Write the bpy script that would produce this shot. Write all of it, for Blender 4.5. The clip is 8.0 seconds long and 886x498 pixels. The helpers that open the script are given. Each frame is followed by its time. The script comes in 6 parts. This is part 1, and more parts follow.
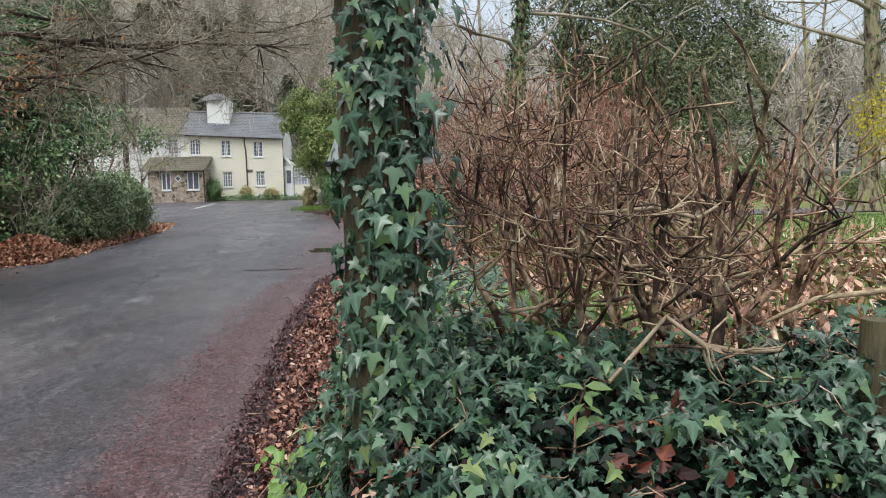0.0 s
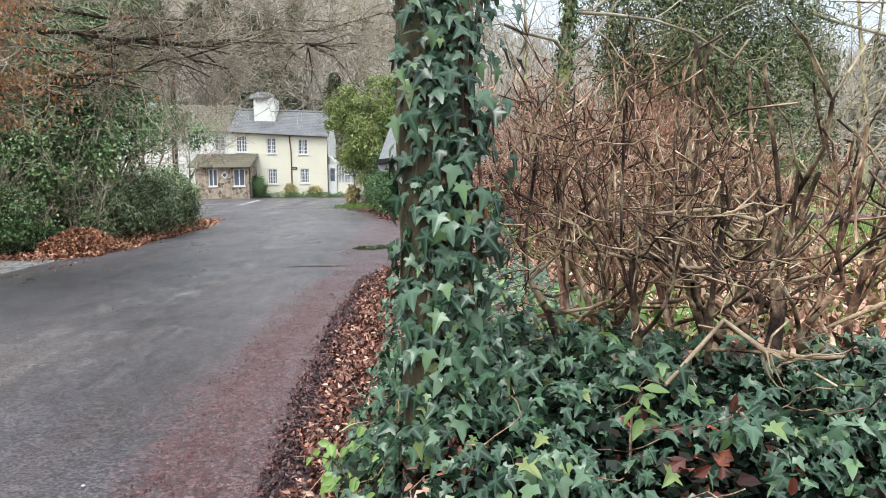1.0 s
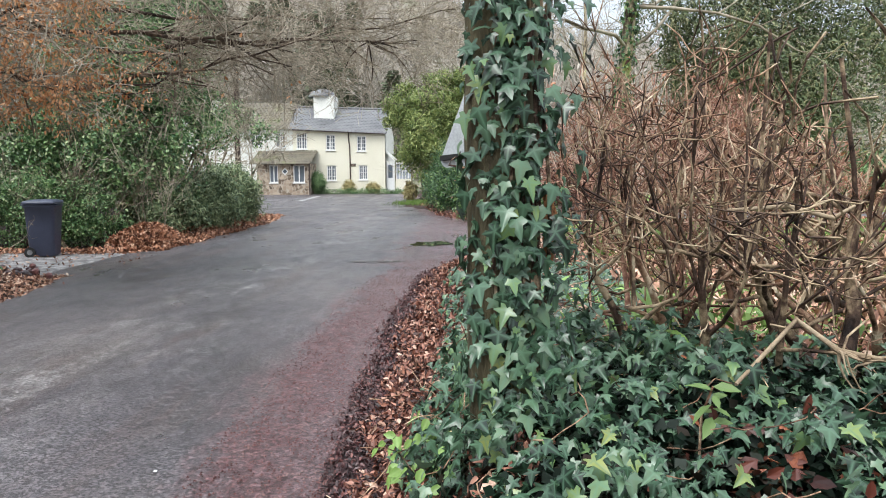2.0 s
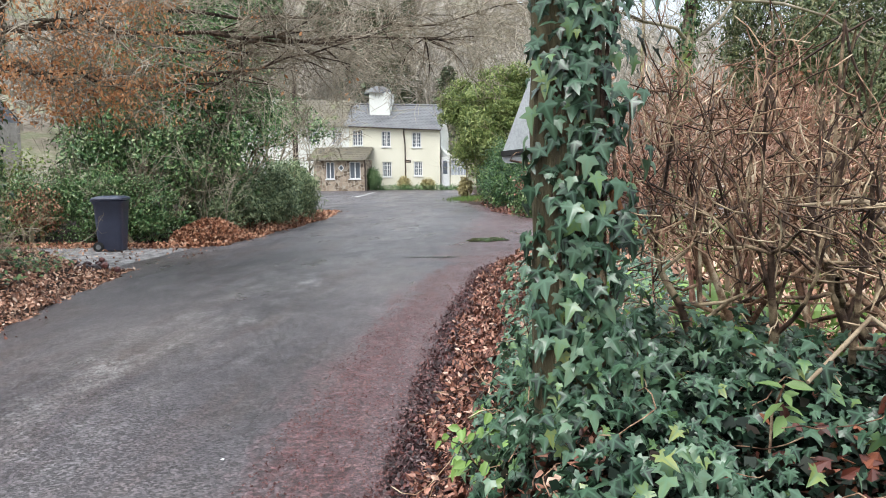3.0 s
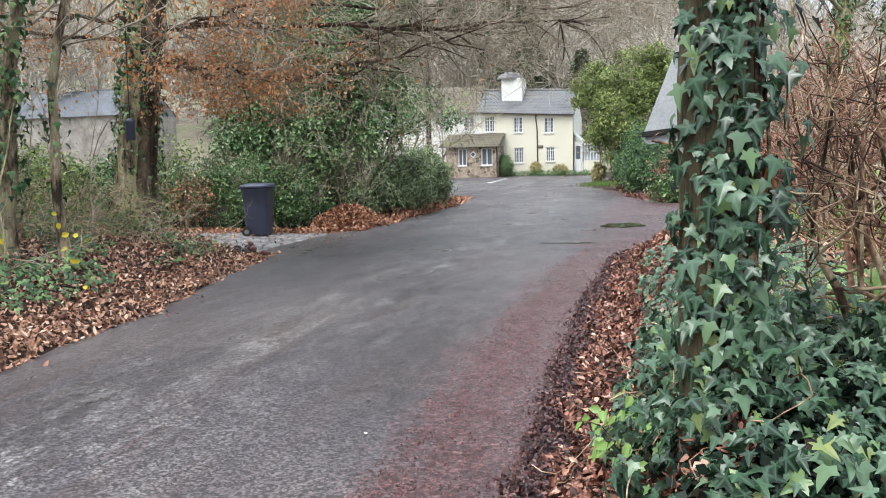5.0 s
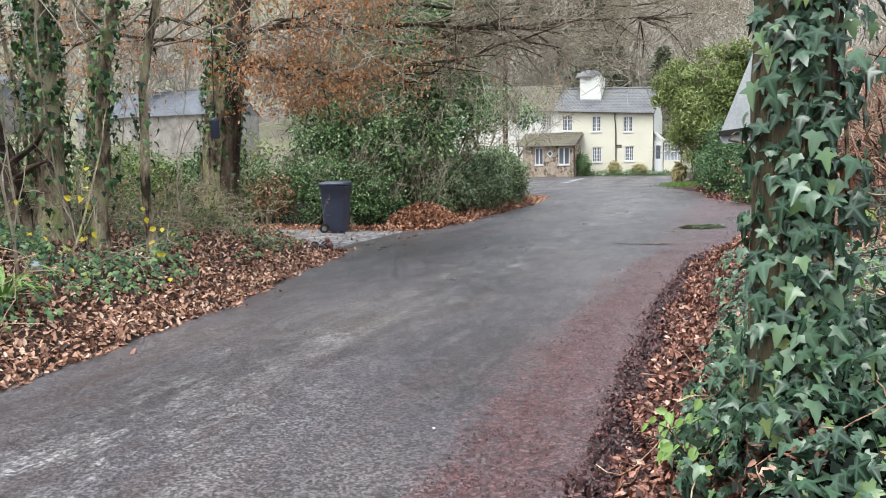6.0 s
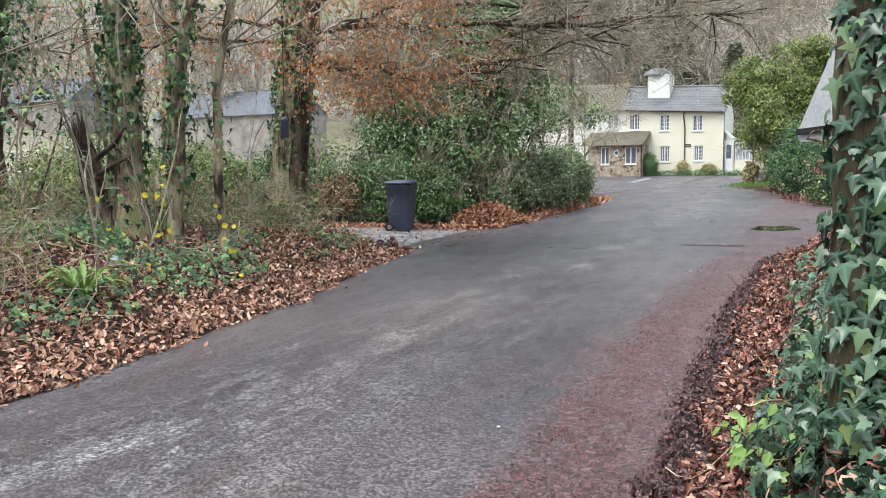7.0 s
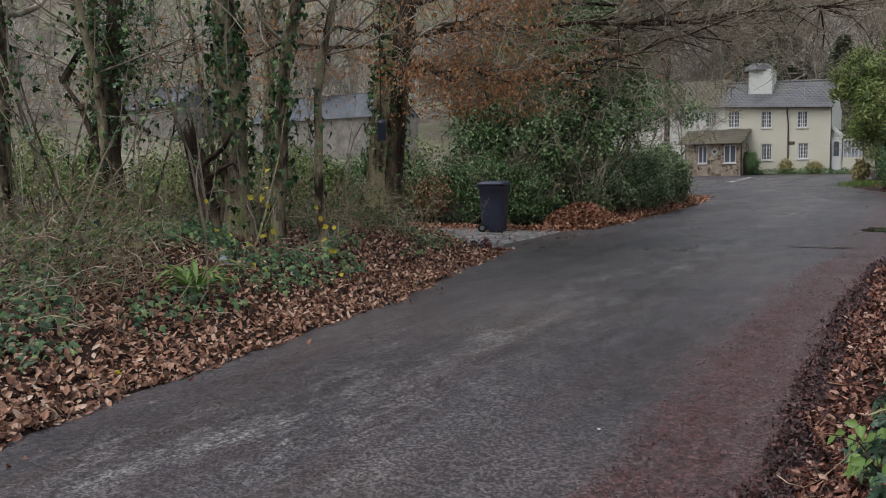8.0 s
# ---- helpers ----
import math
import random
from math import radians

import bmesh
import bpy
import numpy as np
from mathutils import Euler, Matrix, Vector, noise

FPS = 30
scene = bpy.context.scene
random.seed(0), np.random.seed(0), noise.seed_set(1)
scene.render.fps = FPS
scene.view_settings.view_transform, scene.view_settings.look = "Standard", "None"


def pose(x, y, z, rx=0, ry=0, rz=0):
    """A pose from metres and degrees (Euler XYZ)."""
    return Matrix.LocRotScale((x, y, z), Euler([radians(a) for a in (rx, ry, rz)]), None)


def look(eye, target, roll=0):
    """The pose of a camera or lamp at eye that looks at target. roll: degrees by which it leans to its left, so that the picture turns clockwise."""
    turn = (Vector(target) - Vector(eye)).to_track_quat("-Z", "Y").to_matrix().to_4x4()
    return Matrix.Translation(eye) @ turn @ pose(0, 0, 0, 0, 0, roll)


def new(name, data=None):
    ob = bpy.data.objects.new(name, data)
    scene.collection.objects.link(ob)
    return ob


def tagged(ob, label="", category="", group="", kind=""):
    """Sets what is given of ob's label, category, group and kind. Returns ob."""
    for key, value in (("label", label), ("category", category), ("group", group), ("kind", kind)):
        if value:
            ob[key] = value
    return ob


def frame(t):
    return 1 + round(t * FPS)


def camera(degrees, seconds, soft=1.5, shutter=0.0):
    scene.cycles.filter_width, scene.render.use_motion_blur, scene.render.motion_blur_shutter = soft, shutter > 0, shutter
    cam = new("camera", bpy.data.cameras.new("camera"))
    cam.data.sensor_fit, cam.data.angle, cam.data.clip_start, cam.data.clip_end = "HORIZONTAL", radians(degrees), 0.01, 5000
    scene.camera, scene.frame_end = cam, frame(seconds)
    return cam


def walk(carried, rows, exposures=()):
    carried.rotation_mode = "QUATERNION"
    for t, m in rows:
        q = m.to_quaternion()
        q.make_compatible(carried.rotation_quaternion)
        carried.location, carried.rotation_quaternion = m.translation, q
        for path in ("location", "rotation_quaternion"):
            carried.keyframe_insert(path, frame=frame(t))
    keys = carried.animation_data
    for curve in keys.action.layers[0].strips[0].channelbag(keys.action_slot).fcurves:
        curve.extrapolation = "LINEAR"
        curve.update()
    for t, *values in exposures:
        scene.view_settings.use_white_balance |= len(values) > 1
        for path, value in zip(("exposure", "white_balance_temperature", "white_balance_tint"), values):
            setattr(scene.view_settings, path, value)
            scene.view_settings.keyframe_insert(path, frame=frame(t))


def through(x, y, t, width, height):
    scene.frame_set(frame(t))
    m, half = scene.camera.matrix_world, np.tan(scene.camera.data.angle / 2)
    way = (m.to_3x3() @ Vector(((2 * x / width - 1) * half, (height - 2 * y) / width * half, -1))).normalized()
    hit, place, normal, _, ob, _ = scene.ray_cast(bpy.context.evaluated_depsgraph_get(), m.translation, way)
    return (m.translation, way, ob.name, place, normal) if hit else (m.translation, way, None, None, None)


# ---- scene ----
cam = camera(58.5, 8.0, 1.0)
PATH = [
    (0, (0.221, 0.295, 1.501), (0.385, 2.28, 1.32), -1.1),
    (0.5, (0.193, 0.301, 1.498), (0.307, 2.289, 1.314), -0.8),
    (1, (0.175, 0.296, 1.497), (0.236, 2.287, 1.316), -0.4),
    (1.5, (0.159, 0.29, 1.495), (0.149, 2.281, 1.311), -0.3),
    (3, (0.108, 0.257, 1.492), (-0.109, 2.235, 1.295), -0.5),
    (3.5, (0.09, 0.249, 1.49), (-0.196, 2.218, 1.287), -0.7),
    (4, (0.065, 0.24, 1.486), (-0.287, 2.197, 1.277), -0.9),
    (4.5, (0.065, 0.232, 1.478), (-0.375, 2.17, 1.258), -1.2),
    (6, (0.114, 0.199, 1.473), (-0.607, 2.051, 1.248), -1.0),
    (6.5, (0.109, 0.194, 1.47), (-0.677, 2.019, 1.246), -1.0),
    (7, (0.1, 0.18, 1.469), (-0.767, 1.968, 1.245), -0.9),
    (7.5, (0.091, 0.145, 1.477), (-0.875, 1.882, 1.256), -1.1),
    (8, (0.077, 0.104, 1.482), (-0.989, 1.782, 1.264), -1.4),
]
EXPOSURES = [(0, 0.58, 6080, 6), (0.3, 0.96, 6080, 6), (0.6, 1.08, 6080, 6), (7.4, 1.12, 6080, 6), (7.7, 1.0, 6080, 6), (8, -0.2, 6150, 9)]
walk(cam, [(t, look(eye, target, roll)) for t, eye, target, roll in PATH], EXPOSURES)

# ---- sky and sun: a bright overcast winter day ----
world = bpy.data.worlds.new("overcast_sky")
scene.world = world
world.use_nodes = True
wn = world.node_tree
sky = wn.nodes.new("ShaderNodeTexSky")
sky.sky_type, sky.sun_disc = "NISHITA", False
sky.sun_elevation, sky.sun_rotation = radians(58), radians(200)
sky.air_density, sky.dust_density, sky.ozone_density = 1.0, 6.0, 1.0
wn.nodes["Background"].inputs["Strength"].default_value = 0.15
# an overcast vault: three times brighter overhead than at the horizon
cloud = wn.nodes.new("ShaderNodeMix")
cloud.data_type = "RGBA"
cloud.inputs[0].default_value = 0.75
dome = wn.nodes.new("ShaderNodeTexCoord")
up_axis = wn.nodes.new("ShaderNodeSeparateXYZ")
vault = wn.nodes.new("ShaderNodeValToRGB")
vault.color_ramp.elements[0].color = (0.27, 0.285, 0.31, 1)
vault.color_ramp.elements[1].color = (0.97, 0.985, 1.0, 1)
gain = wn.nodes.new("ShaderNodeMix")
gain.data_type, gain.blend_type = "RGBA", "MULTIPLY"
gain.inputs[0].default_value = 1.0
gain.inputs[7].default_value = (9.5, 9.5, 9.5, 1)
wn.links.new(dome.outputs["Generated"], up_axis.inputs[0])
wn.links.new(up_axis.outputs[2], vault.inputs[0])
wn.links.new(vault.outputs[0], gain.inputs[6])
wn.links.new(sky.outputs[0], cloud.inputs[6])
wn.links.new(gain.outputs[2], cloud.inputs[7])
wn.links.new(cloud.outputs[2], wn.nodes["Background"].inputs["Color"])
sun = new("sun", bpy.data.lights.new("sun", "SUN"))
sun.data.energy, sun.data.angle, sun.data.color = 1.5, radians(28), (1.0, 0.96, 0.9)
sun.matrix_world = look((-4, -9, 17), (0, 0, 0))

# ---- mesh helpers ----
rng = np.random.default_rng(7)


class Buf:
    """Gathers vertices and faces, with a number per vertex, for one mesh."""

    def __init__(self):
        self.v, self.f, self.m, self.a, self.n = [], [], [], [], 0

    def add(self, v, f, mat=0, a=None):
        v, f = np.asarray(v, float).reshape(-1, 3), np.asarray(f, int)
        if not len(v):
            return self
        self.v.append(v)
        self.f.append(f + self.n)
        self.m.append(np.full(len(f), mat))
        self.a.append(np.zeros(len(v)) if a is None else np.asarray(a, float))
        self.n += len(v)
        return self

    def mesh(self, name, mats, smooth=False):
        me = bpy.data.meshes.new(name)
        v = np.concatenate(self.v)
        tot = np.concatenate([np.full(len(f), f.shape[1]) for f in self.f])
        idx = np.concatenate([f.ravel() for f in self.f])
        me.vertices.add(len(v))
        me.vertices.foreach_set("co", v.ravel())
        me.loops.add(len(idx))
        me.loops.foreach_set("vertex_index", idx.astype(np.int32))
        me.polygons.add(len(tot))
        me.polygons.foreach_set("loop_start", np.concatenate([[0], np.cumsum(tot)[:-1]]).astype(np.int32))
        for m in mats:
            me.materials.append(m)
        me.polygons.foreach_set("material_index", np.concatenate(self.m).astype(np.int32))
        me.polygons.foreach_set("use_smooth", np.full(len(tot), smooth))
        at = me.attributes.new("vein", "FLOAT", "POINT")
        at.data.foreach_set("value", np.concatenate(self.a).astype(np.float32))
        me.update(calc_edges=True)
        me.validate()
        return me


def obj(name, me, parent=None, label="", category="", group="", kind="", at=None):
    ob = new(name, me)
    if at is not None:
        ob.matrix_basis = at
    if parent is not None:
        ob.parent = parent
    return tagged(ob, label, category, group, kind)


def weld(me):
    b = bmesh.new()
    b.from_mesh(me)
    bmesh.ops.remove_doubles(b, verts=b.verts, dist=0.0005)
    b.to_mesh(me)
    b.free()
    return me


def put(name, buf, mats, parent=None, label="", category="", group="", kind="", smooth=False, at=None):
    mats = mats if isinstance(mats, (list, tuple)) else [mats]
    return obj(name, buf.mesh(name, mats, smooth), parent, label, category, group, kind, at)


def base(name, label, category, group="", at=None, kind=""):
    ob = new(name)
    ob.empty_display_size = 0.1
    if at is not None:
        ob.matrix_basis = at
    return tagged(ob, label, category, group, kind)


def unit(a):
    return a / np.maximum(np.linalg.norm(a, axis=-1, keepdims=True), 1e-9)


def tubes(buf, segs, sides=3, mat=0):
    """Tapered sticks from rows (p, q, radius at p, radius at q)."""
    if not len(segs):
        return buf
    a = np.array([s[0] for s in segs], float)
    b = np.array([s[1] for s in segs], float)
    ra = np.array([s[2] for s in segs], float)[:, None, None]
    rb = np.array([s[3] for s in segs], float)[:, None, None]
    d = unit(b - a)
    h = np.where(np.abs(d[:, 2:3]) > 0.9, [[1.0, 0, 0]], [[0, 0, 1.0]])
    u = unit(np.cross(d, h))
    w = np.cross(d, u)
    t = np.arange(sides) / sides * 2 * np.pi
    ring = u[:, None] * np.cos(t)[None, :, None] + w[:, None] * np.sin(t)[None, :, None]
    v = np.concatenate([a[:, None] + ring * ra, b[:, None] + ring * rb], 1)
    k = np.arange(sides)
    f = np.stack([k, (k + 1) % sides, (k + 1) % sides + sides, k + sides], 1)
    f = (f[None] + (np.arange(len(a)) * 2 * sides)[:, None, None]).reshape(-1, 4)
    return buf.add(v, f, mat)


def tube_line(buf, pts, radii, sides=10, mat=0, wob=0.0):
    """One smooth tube with shared rings and closed ends."""
    pts = np.array(pts, float)
    d = unit(np.gradient(pts, axis=0))
    h = np.array([0.3, 1.0, 0.1])
    u = unit(np.cross(d, h))
    w = np.cross(d, u)
    t = np.arange(sides) / sides * 2 * np.pi
    rr = np.array(radii, float)[:, None] * (1 + wob * rng.standard_normal((len(pts), sides)))
    v = pts[:, None] + (u[:, None] * np.cos(t)[None, :, None] + w[:, None] * np.sin(t)[None, :, None]) * rr[:, :, None]
    k = np.arange(sides)
    f = np.stack([k, (k + 1) % sides, (k + 1) % sides + sides, k + sides], 1)
    f = (f[None] + (np.arange(len(pts) - 1) * sides)[:, None, None]).reshape(-1, 4)
    n = len(pts) * sides
    buf.add(v, f, mat)
    cap = np.stack([k, (k + 1) % sides], 1)
    lo = np.concatenate([cap[:, ::-1], np.full((sides, 1), sides)], 1)
    buf.add(np.concatenate([v[0], v[0].mean(0)[None]]), lo, mat)
    hi = np.concatenate([cap, np.full((sides, 1), sides)], 1)
    buf.add(np.concatenate([v[-1], v[-1].mean(0)[None]]), hi, mat)
    return buf


def box(buf, x0, x1, y0, y1, z0, z1, mat=0):
    v = [(x, y, z) for z in (z0, z1) for y in (y0, y1) for x in (x0, x1)]
    f = [(0, 2, 3, 1), (4, 5, 7, 6), (0, 1, 5, 4), (2, 6, 7, 3), (0, 4, 6, 2), (1, 3, 7, 5)]
    return buf.add(v, f, mat)


def turns(n, face, spin, lean):
    """n rotation matrices whose third column follows face, tilted by up to lean radians."""
    nrm = unit(np.asarray(face, float) + rng.standard_normal((n, 3)) * lean)
    y = unit(spin - nrm * np.sum(spin * nrm, 1, keepdims=True))
    x = np.cross(y, nrm)
    return np.stack([x, y, nrm], 2)


def leaves(buf, p, face, spin, size, shape, lean=0.4, mat=0):
    """Scatter a leaf shape (vertices, faces, vein) at points p."""
    sv, sf, sa = shape
    n = len(p)
    if not n:
        return buf
    m = turns(n, face, spin, lean)
    v = np.einsum("nij,kj->nki", m, sv) * np.asarray(size).reshape(-1, 1, 1) + np.asarray(p)[:, None]
    f = (sf[None] + (np.arange(n) * len(sv))[:, None, None]).reshape(-1, sf.shape[1])
    return buf.add(v, f, mat, np.tile(sa, n))


def fan(outline, fold=0.12, droop=0.15):
    """A leaf from a half outline (x >= 0) of (x, y, vein), mirrored, fanned from the middle of its base, folded on the midrib."""
    pts = list(outline) + [(-x, y, s) for x, y, s in outline[::-1] if x > 1e-6]
    v = np.array([(0, 0.08, 0)] + [(x, y, abs(x) * fold - y * y * droop) for x, y, _ in pts])
    k = len(pts)
    f = np.array([(0, i + 1, (i + 1) % k + 1) for i in range(k)])[:, ::-1]
    return v, f, np.array([1.0] + [s for _, _, s in pts])


IVY = fan([(0, -0.02, 1), (0.17, -0.2, 0.4), (0.36, -0.16, .9), (0.28, 0.06, 0.0), (0.46, 0.17, .6), (0.6, 0.3, 1), (0.24, 0.36, 0.0), (0.17, 0.64, 0.2), (0.07, .92, .7), (0, 1.08, 1)], 0.25, 0.22)
IVY2 = fan([(0, -0.02, 1), (0.26, -0.17, 0.6), (0.36, 0.0, .5), (0.54, 0.2, 1), (0.25, 0.33, 0.0), (0.18, 0.62, 0.2), (0, 1.02, 1)], -0.2, 0.3)
OVAL = fan([(0, 0, 1), (0.24, 0.3, 0), (0.22, 0.62, 0), (0, 1, 1)], 0.3, 0.2)
DEAD = fan([(0, 0, 1), (0.3, 0.28, 0), (0.22, 0.72, 0), (0, 1, 1)], 0.8, -0.6)
DEAD2 = fan([(0, 0, 1), (0.36, 0.2, 0), (0.2, 0.4, 0), (0.34, 0.62, 0), (0, 0.95, 1)], -0.6, 0.5)
SPRAY_SHAPE = np.array([(0, 0, 0), (0.16, 0.8, 0.1), (0, 2.0, -0.5), (-0.16, 0.8, 0.1)], float)
HOLLY = (np.array([(0, 0, 0), (0.3, 0.5, 0.1), (0, 1, -0.1), (-0.3, 0.5, 0.1)], float), np.array([(0, 1, 2, 3)]), np.array([1.0, 0, 1, 0]))



def grow(segs, tips, p, d, length, r, depth, up=0.05, wob=0.18, kids=3, spread=0.8, pieces=4, shrink=0.62):
    """A branching skeleton: adds sticks to segs and twig ends to tips."""
    d = unit(np.array(d, float))
    p = np.array(p, float)
    for i in range(pieces):
        d = unit(d + rng.standard_normal(3) * wob + (0, 0, up))
        q = p + d * length / pieces
        r2 = r * (0.86 if depth else 0.7)
        segs.append((p, q, r, r2))
        if depth and i >= (1 if depth > 1 else 0):
            for _ in range(kids if i == pieces - 1 else max(1, kids - 2)):
                e = unit(d + rng.standard_normal(3) * spread)
                grow(segs, tips, q, e, length * shrink * rng.uniform(0.7, 1.15), r2 * 0.6, depth - 1, up, wob, kids, spread, pieces if depth > 2 else 3, shrink)
        p, r = q, r2
    if depth == 0:
        tips.append((p, d))


# ---- materials ----
def mat(name, rough=0.8, metal=0.0, spec=0.4):
    m = bpy.data.materials.new(name)
    m.use_nodes = True
    b = m.node_tree.nodes["Principled BSDF"]
    b.inputs["Roughness"].default_value, b.inputs["Metallic"].default_value = rough, metal
    b.inputs["Specular IOR Level"].default_value = spec
    return m, m.node_tree, b


def nz(nt, scale, detail=6.0, rough=0.6, coord="Object", stretch=None):
    tc = nt.nodes.new("ShaderNodeTexCoord")
    n = nt.nodes.new("ShaderNodeTexNoise")
    n.inputs["Scale"].default_value, n.inputs["Detail"].default_value, n.inputs["Roughness"].default_value = scale, detail, rough
    src = tc.outputs[coord]
    if stretch:
        mp = nt.nodes.new("ShaderNodeMapping")
        mp.inputs["Scale"].default_value = stretch
        nt.links.new(src, mp.inputs[0])
        src = mp.outputs[0]
    nt.links.new(src, n.inputs["Vector"])
    return n.outputs["Fac"]


def ramp(nt, fac, stops):
    r = nt.nodes.new("ShaderNodeValToRGB")
    while len(r.color_ramp.elements) < len(stops):
        r.color_ramp.elements.new(0.5)
    for e, (pos, c) in zip(r.color_ramp.elements, stops):
        e.position, e.color = pos, (*c, 1) if len(c) == 3 else c
    nt.links.new(fac, r.inputs[0])
    return r.outputs[0]


def mix(nt, fac, a, b, how="MIX"):
    m = nt.nodes.new("ShaderNodeMix")
    m.data_type, m.blend_type = "RGBA", how
    for sock, val in ((m.inputs[0], fac), (m.inputs[6], a), (m.inputs[7], b)):
        if isinstance(val, bpy.types.NodeSocket):
            nt.links.new(val, sock)
        elif isinstance(val, tuple):
            sock.default_value = (*val, 1)
        else:
            sock.default_value = val
    return m.outputs[2]


def calc(nt, op, a, b=0.0, c=0.0):
    m = nt.nodes.new("ShaderNodeMath")
    m.operation = op
    for sock, val in zip(m.inputs, (a, b, c)):
        if isinstance(val, bpy.types.NodeSocket):
            nt.links.new(val, sock)
        else:
            sock.default_value = val
    return m.outputs[0]


def bump(nt, b, height, strength=0.5, dist=0.01):
    n = nt.nodes.new("ShaderNodeBump")
    n.inputs["Strength"].default_value, n.inputs["Distance"].default_value = strength, dist
    nt.links.new(height, n.inputs["Height"])
    nt.links.new(n.outputs[0], b.inputs["Normal"])


def rough_mat(name, stops, scale=4.0, fine=60.0, rough=0.85, relief=0.5, dist=0.01, stretch=None, spec=0.3):
    """A surface with patches at one scale and grain at another."""
    m, nt, b = mat(name, rough, 0, spec)
    big = nz(nt, scale, 8, 0.65, stretch=stretch)
    fin = nz(nt, fine, 4, 0.7, stretch=stretch)
    col = ramp(nt, big, stops)
    col = mix(nt, 0.55, col, ramp(nt, fin, [(0.3, (0.35, 0.35, 0.35)), (0.7, (1.0, 1.0, 1.0))]), "MULTIPLY")
    nt.links.new(col, b.inputs["Base Color"])
    bump(nt, b, calc(nt, "ADD", fin, big), relief, dist)
    return m


def leaf_mat(name, stops, vein=None, rough=0.45, spec=0.5, through=0.0, single=False):
    """Leaf colours that change from leaf to leaf."""
    m, nt, b = mat(name, rough, 0, spec)
    if single:
        g = nt.nodes.new("ShaderNodeObjectInfo").outputs["Random"]
    else:
        g = nt.nodes.new("ShaderNodeNewGeometry").outputs["Random Per Island"]
    col = ramp(nt, g, stops)
    col = mix(nt, 0.35, col, ramp(nt, nz(nt, 40, 3), [(0.3, (0.45, 0.45, 0.45)), (0.7, (1, 1, 1))]), "MULTIPLY")
    if vein:
        at = nt.nodes.new("ShaderNodeAttribute")
        at.attribute_name = "vein"
        k = ramp(nt, at.outputs["Fac"], [(0.55, (0, 0, 0)), (1.0, (0.55, 0.55, 0.55))])
        col = mix(nt, k, col, vein)
    nt.links.new(col, b.inputs["Base Color"])
    b.inputs["Subsurface Weight"].default_value = 0.0
    if through:
        tr = nt.nodes.new("ShaderNodeBsdfTranslucent")
        nt.links.new(col, tr.inputs[0])
        ms = nt.nodes.new("ShaderNodeMixShader")
        ms.inputs[0].default_value = through
        out = nt.nodes["Material Output"]
        nt.links.new(b.outputs[0], ms.inputs[1])
        nt.links.new(tr.outputs[0], ms.inputs[2])
        nt.links.new(ms.outputs[0], out.inputs[0])
    return m


IVY_STOPS = [(0, (0.003, 0.01, 0.004)), (0.25, (0.011, 0.029, 0.013)), (0.5, (0.03, 0.064, 0.034)), (0.72, (0.06, 0.108, 0.06)), (0.9, (0.105, 0.16, 0.092)), (0.97, (0.115, 0.19, 0.06)), (1, (0.2, 0.22, 0.06))]
M_IVY = leaf_mat("ivy_leaf", IVY_STOPS, (0.085, 0.16, 0.1), 0.32, 0.4)
M_IVY1 = leaf_mat("ivy_leaf_single", IVY_STOPS, (0.085, 0.16, 0.1), 0.3, 0.4, single=True)
M_DEAD = leaf_mat("fallen_leaf", [(0, (0.016, 0.006, 0.005)), (0.3, (0.075, 0.024, 0.016)), (0.55, (0.19, 0.075, 0.05)), (0.85, (0.36, 0.175, 0.12)), (1, (0.56, 0.38, 0.29))], None, 0.45, 0.35)
M_BEECH = leaf_mat("beech_leaf", [(0, (0.32, 0.13, 0.055)), (0.5, (0.64, 0.31, 0.14)), (0.85, (0.76, 0.44, 0.24)), (1, (0.8, 0.56, 0.36))], None, 0.6, 0.3, 0.4)
M_HOLLY = leaf_mat("evergreen_leaf", [(0, (0.02, 0.06, 0.02)), (0.4, (0.09, 0.18, 0.062)), (0.8, (0.2, 0.31, 0.12)), (1, (0.4, 0.46, 0.25))], None, 0.4, 0.4)
M_OLIVE = leaf_mat("olive_leaf", [(0, (0.06, 0.1, 0.025)), (0.5, (0.19, 0.25, 0.07)), (1, (0.38, 0.42, 0.15))], None, 0.5, 0.4, 0.2)
M_CON = leaf_mat("conifer_spray", [(0, (0.05, 0.075, 0.035)), (0.6, (0.13, 0.16, 0.075)), (1, (0.27, 0.26, 0.14))], None, 0.6, 0.3)
M_GRASS = leaf_mat("grass_blade", [(0, (0.06, 0.11, 0.02)), (0.6, (0.12, 0.2, 0.04)), (1, (0.2, 0.26, 0.07))], None, 0.5, 0.3, 0.2)
M_FERN = leaf_mat("fern_frond", [(0, (0.1, 0.2, 0.035)), (1, (0.25, 0.38, 0.1))], (0.25, 0.35, 0.12), 0.4, 0.4, 0.2)
M_YELLOW = leaf_mat("yellow_leaf", [(0, (0.45, 0.36, 0.03)), (1, (0.7, 0.58, 0.06))], None, 0.5, 0.3, 0.3)
M_STEM = rough_mat("hedge_stem", [(0.4, (0.03, 0.015, 0.01)), (0.48, (0.2, 0.11, 0.07)), (0.56, (0.44, 0.29, 0.19)), (0.64, (0.76, 0.63, 0.46))], 7.0, 60, 0.75, 0.5, spec=0.2)
M_STEM_RED = rough_mat("red_stem", [(0.38, (0.07, 0.03, 0.022)), (0.5, (0.32, 0.165, 0.115)), (0.64, (0.68, 0.47, 0.36))], 5.0, 50, 0.7, 0.4, spec=0.2)
